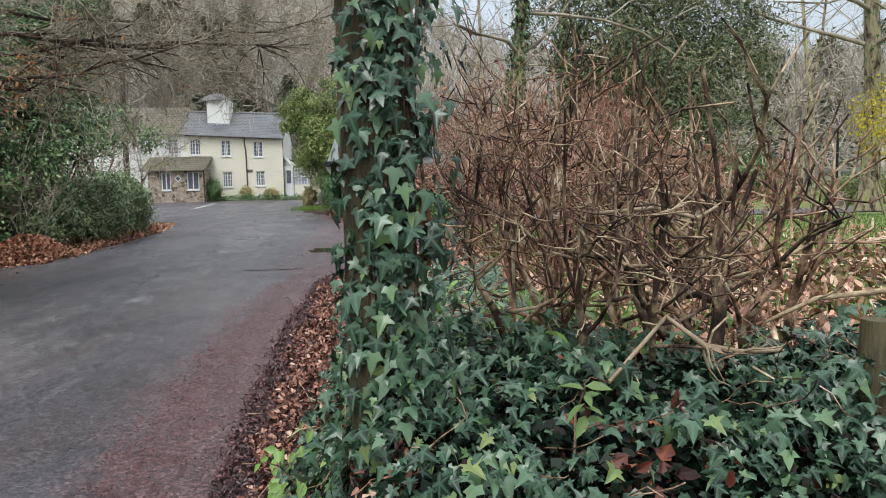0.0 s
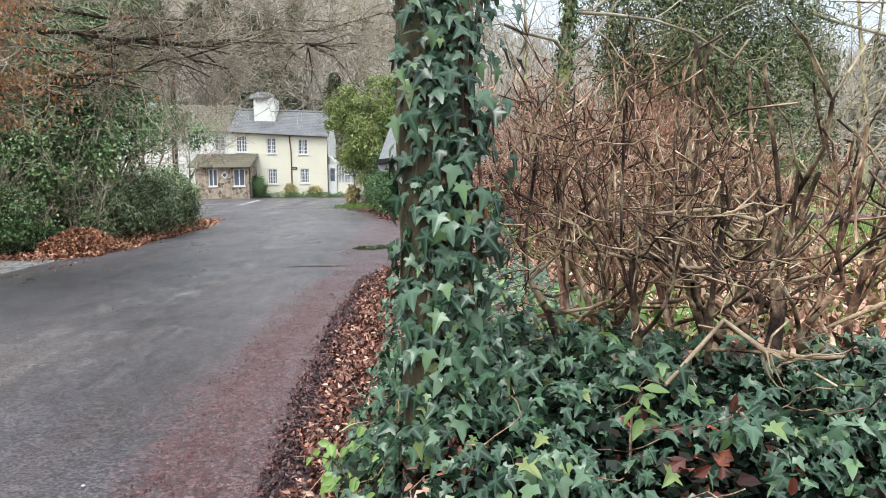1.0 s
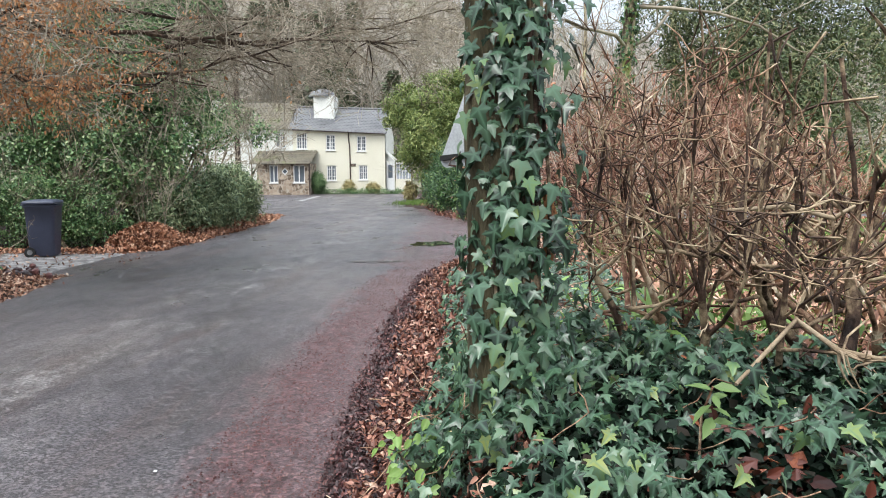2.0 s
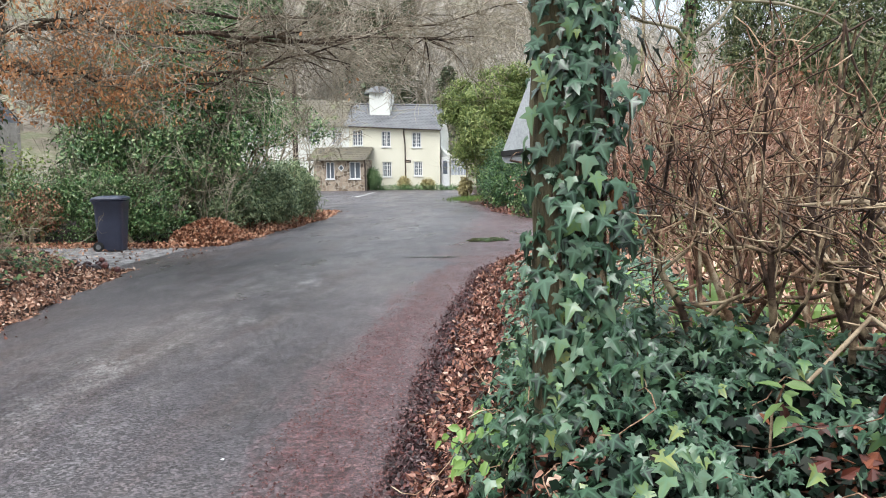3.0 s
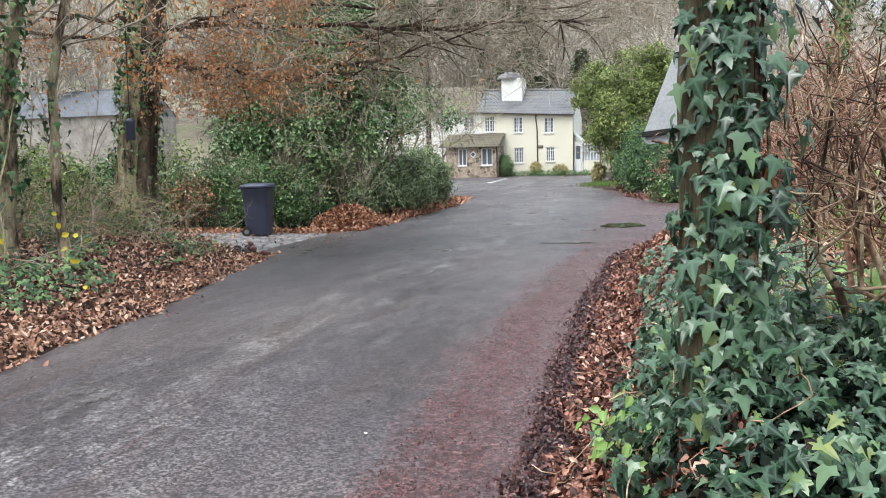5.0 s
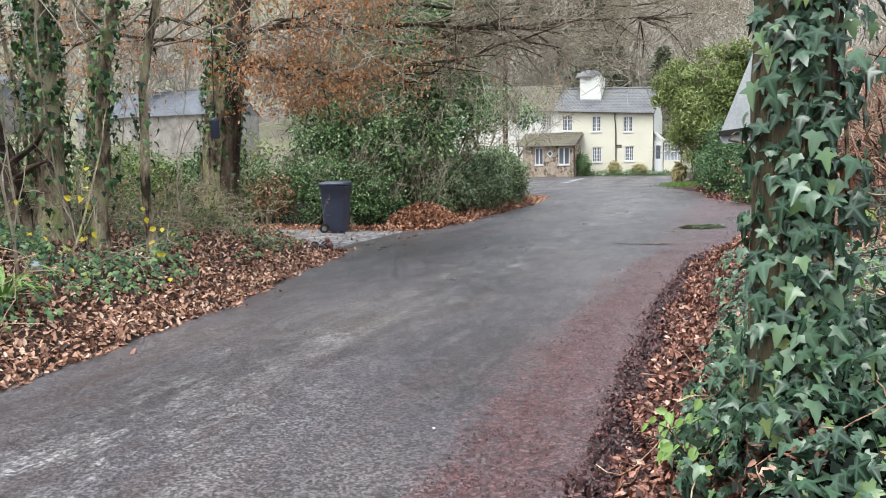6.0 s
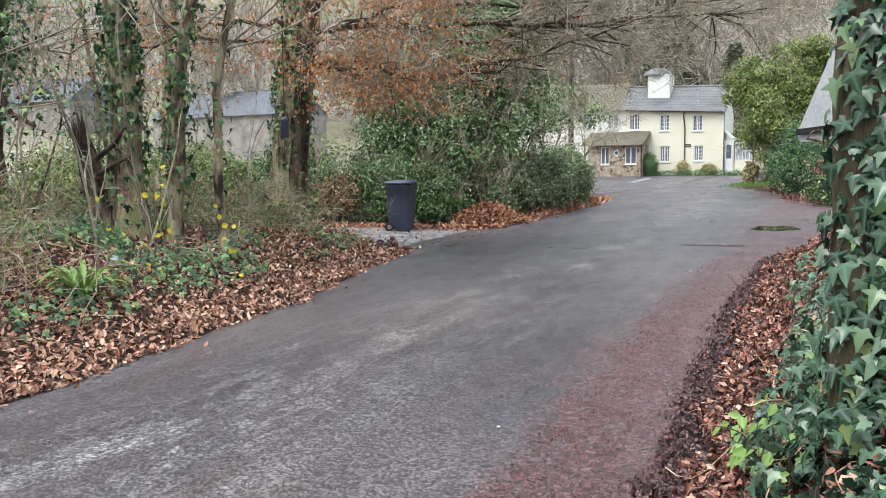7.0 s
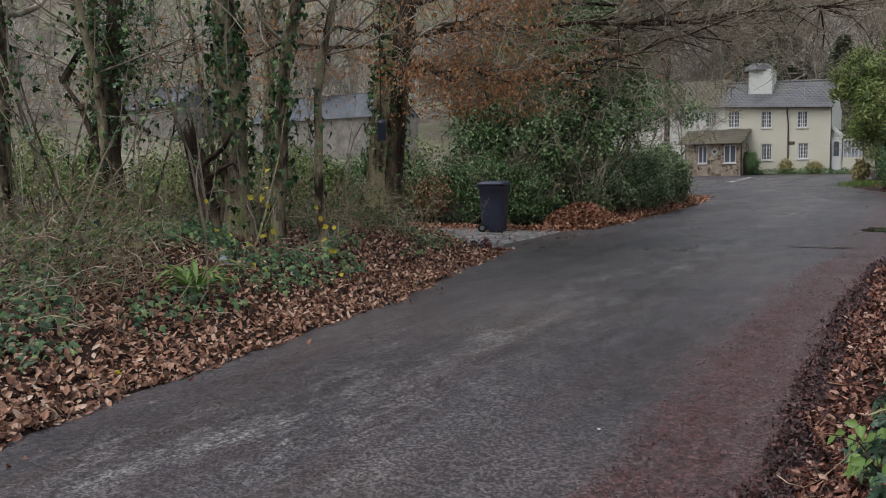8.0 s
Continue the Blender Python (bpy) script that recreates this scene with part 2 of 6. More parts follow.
M_TWIG = rough_mat("grey_twig", [(0.34, (0.1, 0.08, 0.06)), (0.48, (0.31, 0.265, 0.2)), (0.66, (0.6, 0.53, 0.43))], 1.0, 30, 0.85, 0.3, spec=0.2)
M_BARK = rough_mat("bark", [(0.38, (0.045, 0.034, 0.024)), (0.47, (0.3, 0.24, 0.165)), (0.55, (0.5, 0.43, 0.29)), (0.63, (0.38, 0.42, 0.15))], 5.0, 28, 0.92, 1.0, 0.06, (1, 1, 0.3), spec=0.2)
M_POST = rough_mat("weathered_post_wood", [(0.3, (0.04, 0.034, 0.02)), (0.5, (0.13, 0.11, 0.06)), (0.7, (0.19, 0.19, 0.085))], 6.0, 90, 0.85, 0.9, 0.012, (1, 1, 0.08))
M_SOIL = rough_mat("leaf_mould_soil", [(0.3, (0.012, 0.007, 0.005)), (0.55, (0.04, 0.02, 0.013)), (0.75, (0.1, 0.055, 0.032))], 3.0, 40, 0.9, 0.8, 0.02)
M_LAWN = rough_mat("lawn", [(0.3, (0.09, 0.125, 0.035)), (0.5, (0.17, 0.24, 0.055)), (0.66, (0.27, 0.25, 0.12)), (0.75, (0.24, 0.17, 0.1))], 0.8, 50, 0.9, 0.8, 0.02)
M_HILL = rough_mat("woodland_floor", [(0.34, (0.1, 0.085, 0.07)), (0.46, (0.27, 0.23, 0.185)), (0.56, (0.19, 0.2, 0.12)), (0.68, (0.36, 0.32, 0.26))], 0.16, 1.6, 0.95, 0.5, 0.2)
M_GRAVEL = rough_mat("pale_gravel", [(0.36, (0.1, 0.093, 0.093)), (0.52, (0.25, 0.236, 0.235)), (0.66, (0.44, 0.42, 0.41))], 6.0, 28, 0.85, 1.0, 0.02)
M_REDGRAVEL = rough_mat("reddish_gravel", [(0.34, (0.07, 0.03, 0.03)), (0.52, (0.19, 0.095, 0.09)), (0.68, (0.34, 0.24, 0.23))], 2.0, 45, 0.7, 1.0, 0.02)
M_CREAM = rough_mat("cream_render", [(0.3, (0.72, 0.685, 0.56)), (0.7, (0.8, 0.765, 0.64))], 0.5, 20, 0.85, 0.2)
M_WHITE = rough_mat("white_render", [(0.3, (0.7, 0.7, 0.66)), (0.7, (0.82, 0.82, 0.78))], 0.5, 20, 0.8, 0.2)
M_FRAME = rough_mat("white_frame_paint", [(0.3, (0.74, 0.74, 0.74)), (0.7, (0.82, 0.82, 0.82))], 2, 60, 0.4, 0.1)
M_SLATE = rough_mat("grey_slate", [(0.3, (0.1, 0.1, 0.11)), (0.55, (0.2, 0.2, 0.21)), (0.75, (0.22, 0.23, 0.15))], 0.6, 12, 0.6, 0.5)
M_SLATE_BROWN = rough_mat("mossy_tile", [(0.3, (0.1, 0.085, 0.07)), (0.55, (0.17, 0.15, 0.11)), (0.7, (0.14, 0.17, 0.05))], 0.8, 12, 0.8, 0.5)


def stone_mat():
    """Rubble stones of many browns between pale joints."""
    m, nt, b = mat("rubble_stone", 0.9, 0, 0.25)
    tc = nt.nodes.new("ShaderNodeTexCoord")
    cells = []
    for feature in ("F1", "DISTANCE_TO_EDGE"):
        v = nt.nodes.new("ShaderNodeTexVoronoi")
        v.feature = feature
        v.inputs["Scale"].default_value = 4.2
        nt.links.new(tc.outputs["Object"], v.inputs["Vector"])
        cells.append(v)
    tone = nt.nodes.new("ShaderNodeSeparateColor")
    nt.links.new(cells[0].outputs["Color"], tone.inputs[0])
    col = ramp(nt, tone.outputs[0], [(0, (0.1, 0.075, 0.055)), (0.5, (0.25, 0.19, 0.14)), (1, (0.44, 0.36, 0.28))])
    col = mix(nt, 0.5, col, ramp(nt, nz(nt, 25, 5), [(0.3, (0.5, 0.5, 0.5)), (0.7, (1.2, 1.2, 1.2))]), "MULTIPLY")
    joint = ramp(nt, cells[1].outputs["Distance"], [(0.02, (1, 1, 1)), (0.07, (0, 0, 0))])
    nt.links.new(mix(nt, joint, col, (0.36, 0.32, 0.27)), b.inputs["Base Color"])
    bump(nt, b, cells[1].outputs["Distance"], 0.8, 0.03)
    return m


M_STONE = stone_mat()
M_BIN = rough_mat("dark_bin_plastic", [(0.3, (0.036, 0.042, 0.075)), (0.7, (0.058, 0.066, 0.11))], 3.0, 120, 0.42, 0.15, spec=0.5)
M_RUBBER = rough_mat("black_rubber", [(0.3, (0.012, 0.012, 0.012)), (0.7, (0.03, 0.03, 0.03))], 5, 90, 0.7, 0.2)
M_PIPE = rough_mat("dark_pipe", [(0.3, (0.05, 0.035, 0.03)), (0.7, (0.09, 0.06, 0.05))], 5, 60, 0.5, 0.2)
M_PANE, _nt, _b = mat("window_glass", 0.06, 0.0, 0.8)
_b.inputs["Base Color"].default_value = (0.1, 0.115, 0.14, 1)
M_NET = rough_mat("net_curtain", [(0.3, (0.3, 0.33, 0.38)), (0.7, (0.5, 0.53, 0.58))], 4, 40, 0.9, 0.1)
M_MUSH = leaf_mat("wet_leaf_mush", [(0, (0.014, 0.005, 0.006)), (0.6, (0.062, 0.022, 0.023)), (1, (0.18, 0.075, 0.066))], None, 0.45, 0.5)
M_HEAP = leaf_mat("heaped_leaf", [(0, (0.06, 0.024, 0.015)), (0.4, (0.26, 0.11, 0.06)), (0.8, (0.48, 0.25, 0.15)), (1, (0.62, 0.42, 0.3))], None, 0.6, 0.3)
M_WATER, _nt, _b = mat("puddle_water", 0.03, 0.0, 0.6)
_b.inputs["Base Color"].default_value = (0.05, 0.045, 0.03, 1)
# paler than the near twigs: distance haze mixed into the colour
M_FAR_HAZED = rough_mat("hazed_far_twig", [(0.3, (0.3, 0.27, 0.23)), (0.7, (0.64, 0.58, 0.51))], 0.15, 3, 0.9, 0.2)
M_STEM_DARK = rough_mat("dark_stem", [(0.34, (0.014, 0.009, 0.008)), (0.48, (0.09, 0.056, 0.04)), (0.58, (0.4, 0.3, 0.19)), (0.68, (0.6, 0.5, 0.35))], 6.0, 60, 0.75, 0.6, spec=0.2)
M_MUD = rough_mat("wet_dark_mud", [(0.3, (0.02, 0.01, 0.011)), (0.55, (0.055, 0.026, 0.027)), (0.75, (0.12, 0.06, 0.06))], 6.0, 45, 0.45, 1.0, 0.03, spec=0.4)
# conifer green lightened to carry the haze of the hillside
M_CON_HAZED = leaf_mat("hazed_conifer_spray", [(0, (0.08, 0.1, 0.065)), (0.6, (0.15, 0.175, 0.115)), (1, (0.25, 0.27, 0.17))], None, 0.7, 0.2)
M_DEAD_PALE = leaf_mat("dry_fallen_leaf", [(0, (0.035, 0.018, 0.013)), (0.25, (0.19, 0.092, 0.06)), (0.6, (0.4, 0.215, 0.14)), (0.88, (0.55, 0.35, 0.25)), (1, (0.66, 0.52, 0.41))], None, 0.6, 0.3)
# near-black leaf colour that paints the shade in the gaps of the ivy
M_IVY_SHADE = leaf_mat("ivy_gap_shade", [(0, (0.002, 0.006, 0.003)), (0.7, (0.006, 0.018, 0.009)), (1, (0.022, 0.012, 0.008))], None, 0.5, 0.2)
M_STRAWLEAF = leaf_mat("straw_blade", [(0, (0.3, 0.26, 0.11)), (1, (0.58, 0.5, 0.26))], None, 0.6, 0.3, 0.2)
M_JUNIPER = leaf_mat("grey_green_spray", [(0, (0.045, 0.075, 0.035)), (0.5, (0.155, 0.205, 0.1)), (1, (0.34, 0.39, 0.21))], None, 0.6, 0.3)
SPRAY_SMALL = (SPRAY_SHAPE * (1.2, 0.8, 1), HOLLY[1], HOLLY[2])
M_BARK_DARK = rough_mat("dark_rotten_bark", [(0.34, (0.014, 0.009, 0.007)), (0.5, (0.09, 0.064, 0.048)), (0.66, (0.27, 0.21, 0.15))], 4.0, 40, 0.9, 1.0, 0.03, (1, 1, 0.3), spec=0.2)
M_WEED = leaf_mat("bank_weed_leaf", [(0, (0.05, 0.1, 0.03)), (0.6, (0.13, 0.2, 0.065)), (1, (0.27, 0.31, 0.14))], None, 0.5, 0.3, 0.2)


M_TORN = rough_mat("torn_wood", [(0.35, (0.3, 0.12, 0.05)), (0.65, (0.56, 0.28, 0.13))], 12, 90, 0.8, 0.8, 0.01, (1, 1, 0.2))
M_IVY_TREE = leaf_mat("tree_ivy_leaf", [(0, (0.012, 0.035, 0.012)), (0.4, (0.04, 0.095, 0.035)), (0.8, (0.1, 0.19, 0.065)), (1, (0.22, 0.3, 0.1))], None, 0.35, 0.4, 0.1)
M_SIGN = rough_mat("grey_sign_back", [(0.3, (0.38, 0.4, 0.42)), (0.7, (0.5, 0.52, 0.54))], 5, 70, 0.5, 0.1, spec=0.4)
M_BROWN_CANE = rough_mat("brown_cane", [(0.34, (0.1, 0.062, 0.042)), (0.5, (0.32, 0.225, 0.155)), (0.66, (0.6, 0.49, 0.35))], 3.0, 40, 0.8, 0.3, spec=0.2)


def road_material():
    """Worn damp asphalt with pale scuffed patches, and red silt washed in from the verge."""
    m, nt, b = mat("damp_asphalt", 0.5, 0, 0.5)
    tc = nt.nodes.new("ShaderNodeTexCoord")
    sp = nt.nodes.new("ShaderNodeSeparateXYZ")
    nt.links.new(tc.outputs["Object"], sp.inputs[0])
    cell = nt.nodes.new("ShaderNodeTexVoronoi")
    cell.inputs["Scale"].default_value = 75
    nt.links.new(tc.outputs["Object"], cell.inputs["Vector"])
    sand = nt.nodes.new("ShaderNodeSeparateColor")
    nt.links.new(cell.outputs["Color"], sand.inputs[0])
    fine = calc(nt, "ADD", calc(nt, "MULTIPLY", sand.outputs[0], 0.6), calc(nt, "MULTIPLY", nz(nt, 120, 4, 0.8), 0.5))
    mid = nz(nt, 9, 6, 0.75)
    big = nz(nt, 0.7, 6, 0.65, stretch=(1, 0.35, 1))
    col = ramp(nt, big, [(0.3, (0.034, 0.029, 0.033)), (0.5, (0.064, 0.056, 0.062)), (0.68, (0.105, 0.09, 0.09))])
    # brownish dirt carried along by tyres
    dirt = ramp(nt, nz(nt, 1.3, 7, 0.7, stretch=(1.3, 0.22, 1)), [(0.5, (0, 0, 0)), (0.68, (0.6, 0.6, 0.6))])
    col = mix(nt, dirt, col, (0.07, 0.046, 0.041))
    # pale worn band down the middle, broken into scuffs
    band = calc(nt, "ABSOLUTE", calc(nt, "ADD", sp.outputs[0], 3.1))
    band = calc(nt, "SUBTRACT", 1.15, calc(nt, "DIVIDE", band, 1.1))
    gaps = ramp(nt, nz(nt, 0.9, 4, 0.6, stretch=(1.0, 0.55, 1)), [(0.42, (0.1, 0.1, 0.1)), (0.58, (1, 1, 1))])
    band = calc(nt, "MULTIPLY", band, gaps)
    worn = nz(nt, 3.2, 10, 0.8, stretch=(1.2, 0.45, 1))
    worn = calc(nt, "MULTIPLY", calc(nt, "MAXIMUM", band, 0.12), ramp(nt, worn, [(0.47, (0, 0, 0)), (0.58, (1, 1, 1))]))
    worn = calc(nt, "MULTIPLY", worn, ramp(nt, nz(nt, 22, 8, 0.85, stretch=(1, 0.6, 1)), [(0.42, (0, 0, 0)), (0.56, (1, 1, 1))]))
    col = mix(nt, calc(nt, "MINIMUM", calc(nt, "MULTIPLY", worn, 0.7), 0.5), col, (0.34, 0.33, 0.325))
    # red silt washed in along the right-hand edge
    at = nt.nodes.new("ShaderNodeAttribute")
    at.attribute_name = "vein"
    silt = calc(nt, "ADD", at.outputs["Fac"], calc(nt, "MULTIPLY", calc(nt, "SUBTRACT", nz(nt, 2.2, 10, 0.8, stretch=(1.6, 0.5, 1)), 0.5), 2.1))
    edge = ramp(nt, silt, [(0.2, (0, 0, 0)), (0.6, (0.75, 0.75, 0.75))])
    col = mix(nt, edge, col, ramp(nt, nz(nt, 30, 6, 0.8), [(0.36, (0.032, 0.019, 0.021)), (0.5, (0.105, 0.066, 0.071)), (0.66, (0.24, 0.175, 0.182))]))
    silt = ramp(nt, silt, [(0.36, (0, 0, 0)), (0.56, (0.95, 0.95, 0.95)), (0.78, (0.9, 0.9, 0.9)), (0.94, (0.4, 0.4, 0.4))])
    grit = calc(nt, "MULTIPLY", silt, ramp(nt, mid, [(0.35, (0.25, 0.25, 0.25)), (0.6, (0.95, 0.95, 0.95))]))
    col = mix(nt, grit, col, ramp(nt, nz(nt, 14, 6, 0.8), [(0.38, (0.022, 0.007, 0.008)), (0.52, (0.075, 0.027, 0.028)), (0.66, (0.17, 0.08, 0.078))]))
    col = mix(nt, 0.8, col, ramp(nt, fine, [(0.3, (0.22, 0.22, 0.22)), (0.55, (0.85, 0.85, 0.85)), (0.85, (2.4, 2.4, 2.4))]), "MULTIPLY")
    nt.links.new(col, b.inputs["Base Color"])
    wet = ramp(nt, nz(nt, 1.1, 6, 0.7, stretch=(1, 0.4, 1)), [(0.35, (0.25, 0.25, 0.25)), (0.65, (0.52, 0.52, 0.52))])
    nt.links.new(wet, b.inputs["Roughness"])
    bump(nt, b, calc(nt, "ADD", fine, calc(nt, "MULTIPLY", mid, 0.5)), 0.9, 0.012)
    return m


M_ROAD = road_material()


# ---- ground ----
def ss(a, b, x):
    t = np.clip((np.asarray(x, float) - a) / (b - a), 0, 1)
    return t * t * (3 - 2 * t)


def road_left(y):
    return np.interp(y, [-40, 2.3, 3.6, 5.5, 7.2, 9.8, 12.6, 19, 25, 31, 40, 46], [-3.4, -4.2, -4.5, -4.75, -4.95, -5.6, -6.1, -6.2, -6.35, -7.2, -9.5, -13])


def road_right(y):
    return np.interp(y, [-40, 3.7, 6.2, 9.1, 11.6, 13.6, 15, 25, 29, 40, 56, 80], [-0.6, -0.68, -0.8, -0.83, -0.78, -0.5, 0.3, 0.3, -1.05, -2.6, -4.5, -6])


HILL_A = [-180, -100, -60, -30, -8, 2, 8, 30, 60, 180]
HILL_H = [25, 60, 85, 85, 70, 45, 32, 26, 26, 25]


def ripple(x, y):
    return (np.sin(x * 2.1 + 1.3 * np.sin(y * 1.7)) * np.sin(y * 1.9 + x) + 0.5 * np.sin(x * 5.3 + y * 3.1) * np.sin(y * 6.1 - x * 2.2))


def height(x, y):
    """The height of the ground sheet."""
    x, y = np.asarray(x, float), np.asarray(y, float)
    r, th = np.hypot(x, y), np.degrees(np.arctan2(x, y))
    wig = 0.05 * ripple(x * 1.3, y * 1.1)
    ur, ul = x - road_right(y) + wig, road_left(y) - x + wig
    right = 0.12 * ss(-0.02, 0.3, ur) + 0.16 * ss(0.32, 0.82, ur) + 0.34 * ss(0.52, 1.07, ur)
    right = right + 0.17 * np.exp(-((y - 2.95) / 0.65) ** 2) * ss(0.57, 1.12, ur) * (1 - 0.3 * ss(2, 5, x))
    near = 1 - ss(12.6, 14.2, y) * (1 - ss(2.5, 5, x)) * (1 - ss(25.5, 28, y))
    right = right * near * ss(1.25, 2.35, y + 0.1 * ripple(x * 2, y)) * (1 - 0.75 * ss(6, 26, y))
    left = 0.1 * ss(0, 0.25, ul) + 0.28 * ss(0.2, 1.3, ul) + 0.36 * ss(0.9, 2.8, ul)
    left = left * (1 - ss(10.9, 12.0, y) * (1 - ss(17.5, 21.0, y))) * (1 - ss(25.5, 30, y))
    z = -0.05 + right + left + 0.07 * np.clip(-x - 16, 0, 45) * (1 - ss(20, 45, y) * (1 - ss(-40, -30, -x)))
    z = z + ss(75, 260, r) * np.interp(th, HILL_A, HILL_H) + 0.012 * ripple(x * 3, y * 3) * (ss(0, 0.3, ur) + ss(0, 0.3, ul))
    return z + 0.3 * ss(56, 64, y) * (1 - ss(75, 90, r))


def axis(lo, a, b, hi, step, n):
    far = np.geomspace(1, 40, n) / 40
    return np.concatenate([(a - (a - lo) * far)[::-1], np.arange(a, b, step), b + (hi - b) * far])


def grid(buf, xs, ys, z, keep=None, a=None, mats=None):
    gx, gy = np.meshgrid(xs, ys)
    v = np.stack([gx, gy, z(gx, gy)], 2).reshape(-1, 3)
    i = np.arange(len(xs) - 1)[None] + (np.arange(len(ys) - 1) * len(xs))[:, None]
    f = np.stack([i, i + 1, i + 1 + len(xs), i + len(xs)], 2).reshape(-1, 4)
    buf.add(v, f, 0, None if a is None else a(v[:, 0], v[:, 1]))
    if mats is not None:
        buf.m[-1] = mats(v[f].mean(1))
    return buf


def ground_kind(c):
    x, y = c[:, 0], c[:, 1]
    k = np.zeros(len(c), int)
    k[(x > 1.5) & (y > 3.9 + 0.3 * np.sin(x * 2)) & (y < 24)] = 1
    k[(x > 9) & (y > 8) & (y < 60)] = 1
    k[np.hypot(x, y) > 62] = 2
    k[(x < -20) & (y > 14)] = 2
    k[(y > 11.6) & (y < 16.0) & (x < -5.6) & (x > -22)] = 3
    k[(y > 13.9) & (y < 26.5) & (x > -1.2) & (x < 2.6)] = 4
    u = x - road_right(y)
    k[(y > 1.5) & (y < 14) & (u < 0.4 + 0.06 * np.sin(y * 5)) & (u > -0.5)] = 5
    return k


ground = Buf()
grid(ground, axis(-900, -16, 9, 900, 0.15, 34), axis(-900, -3, 30, 900, 0.15, 34), height, mats=ground_kind)
put("ground", ground, [M_SOIL, M_LAWN, M_HILL, M_GRAVEL, M_REDGRAVEL, M_MUD], None, "leaf-strewn winter ground with banks, lawn and wooded hills", "ground", kind="structure", smooth=True)

# the lane: a strip that passes under the verges
lane = Buf()
ys = np.concatenate([np.arange(-40, -2, 2.0), np.arange(-2, 32, 0.4), np.arange(32, 62, 1.5)])
us = np.linspace(0, 1, 15)
L, R = road_left(ys) - 0.5, road_right(ys) + 0.5
R = np.where((ys > 13) & (ys < 27), 1.2, R)
gx = L[:, None] + (R - L)[:, None] * us[None]
gy = np.repeat(ys[:, None], 15, 1)
gz = 0.03 * np.sin(us * np.pi)[None] - 0.025 + 0.006 * ripple(gx * 0.7, gy * 0.5) + 0.005 * ripple(gx * 1.6, gy * 0.9) + np.interp(gy, [0, 46, 60], [0, 0, 0.12])
silt = 1 - np.clip((road_right(gy) - gx) / 0.95, -0.2, 1.6)
silt = np.where(gy > 13, np.minimum(np.maximum(silt, 1.05 - np.abs(gx + 0.2) / 1.9), 0.72), silt)
nn = len(us)
i = np.arange(nn - 1)[None] + (np.arange(len(ys) - 1) * nn)[:, None]
lane.add(np.stack([gx, gy, gz], 2).reshape(-1, 3), np.stack([i, i + 1, i + 1 + nn, i + nn], 2).reshape(-1, 4), 0, silt.ravel())
put("road", lane, M_ROAD, None, "damp worn asphalt lane with red silt along its edge", "road", kind="structure", smooth=True)
cross = Buf()
grid(cross, np.linspace(-70, -6.9, 60), np.linspace(31.5, 58, 18), lambda x, y: -0.036 + 0.055 * ss(40, 46, y) + 0.006 * np.maximum(y - 44, 0) + 0 * x, a=lambda x, y: 0 * x - 1.5)
put("road", cross, M_ROAD, None, "damp asphalt lane passing in front of the cottage", "road", kind="structure", smooth=True)


# ---- ivy-clad post ----
def leaf_shapes():
    out = []
    for s in (IVY, IVY2):
        q = Buf()
        q.add(s[0], s[1], 0, s[2])
        out.append(q.mesh("ivy_leaf", [M_IVY1], True))
    return out


IVY_MESH = leaf_shapes()


def leaf_part(k, parent, p, face, spin, s, lean):
    m = turns(1, np.array([face]), np.array([spin]), lean)[0]
    ob = obj("leaf", IVY_MESH[k % 3 // 2], parent)
    ob.matrix_basis = Matrix.Translation(p) @ Matrix(m.tolist()).to_4x4() @ Matrix.Diagonal((s, s, s, 1))


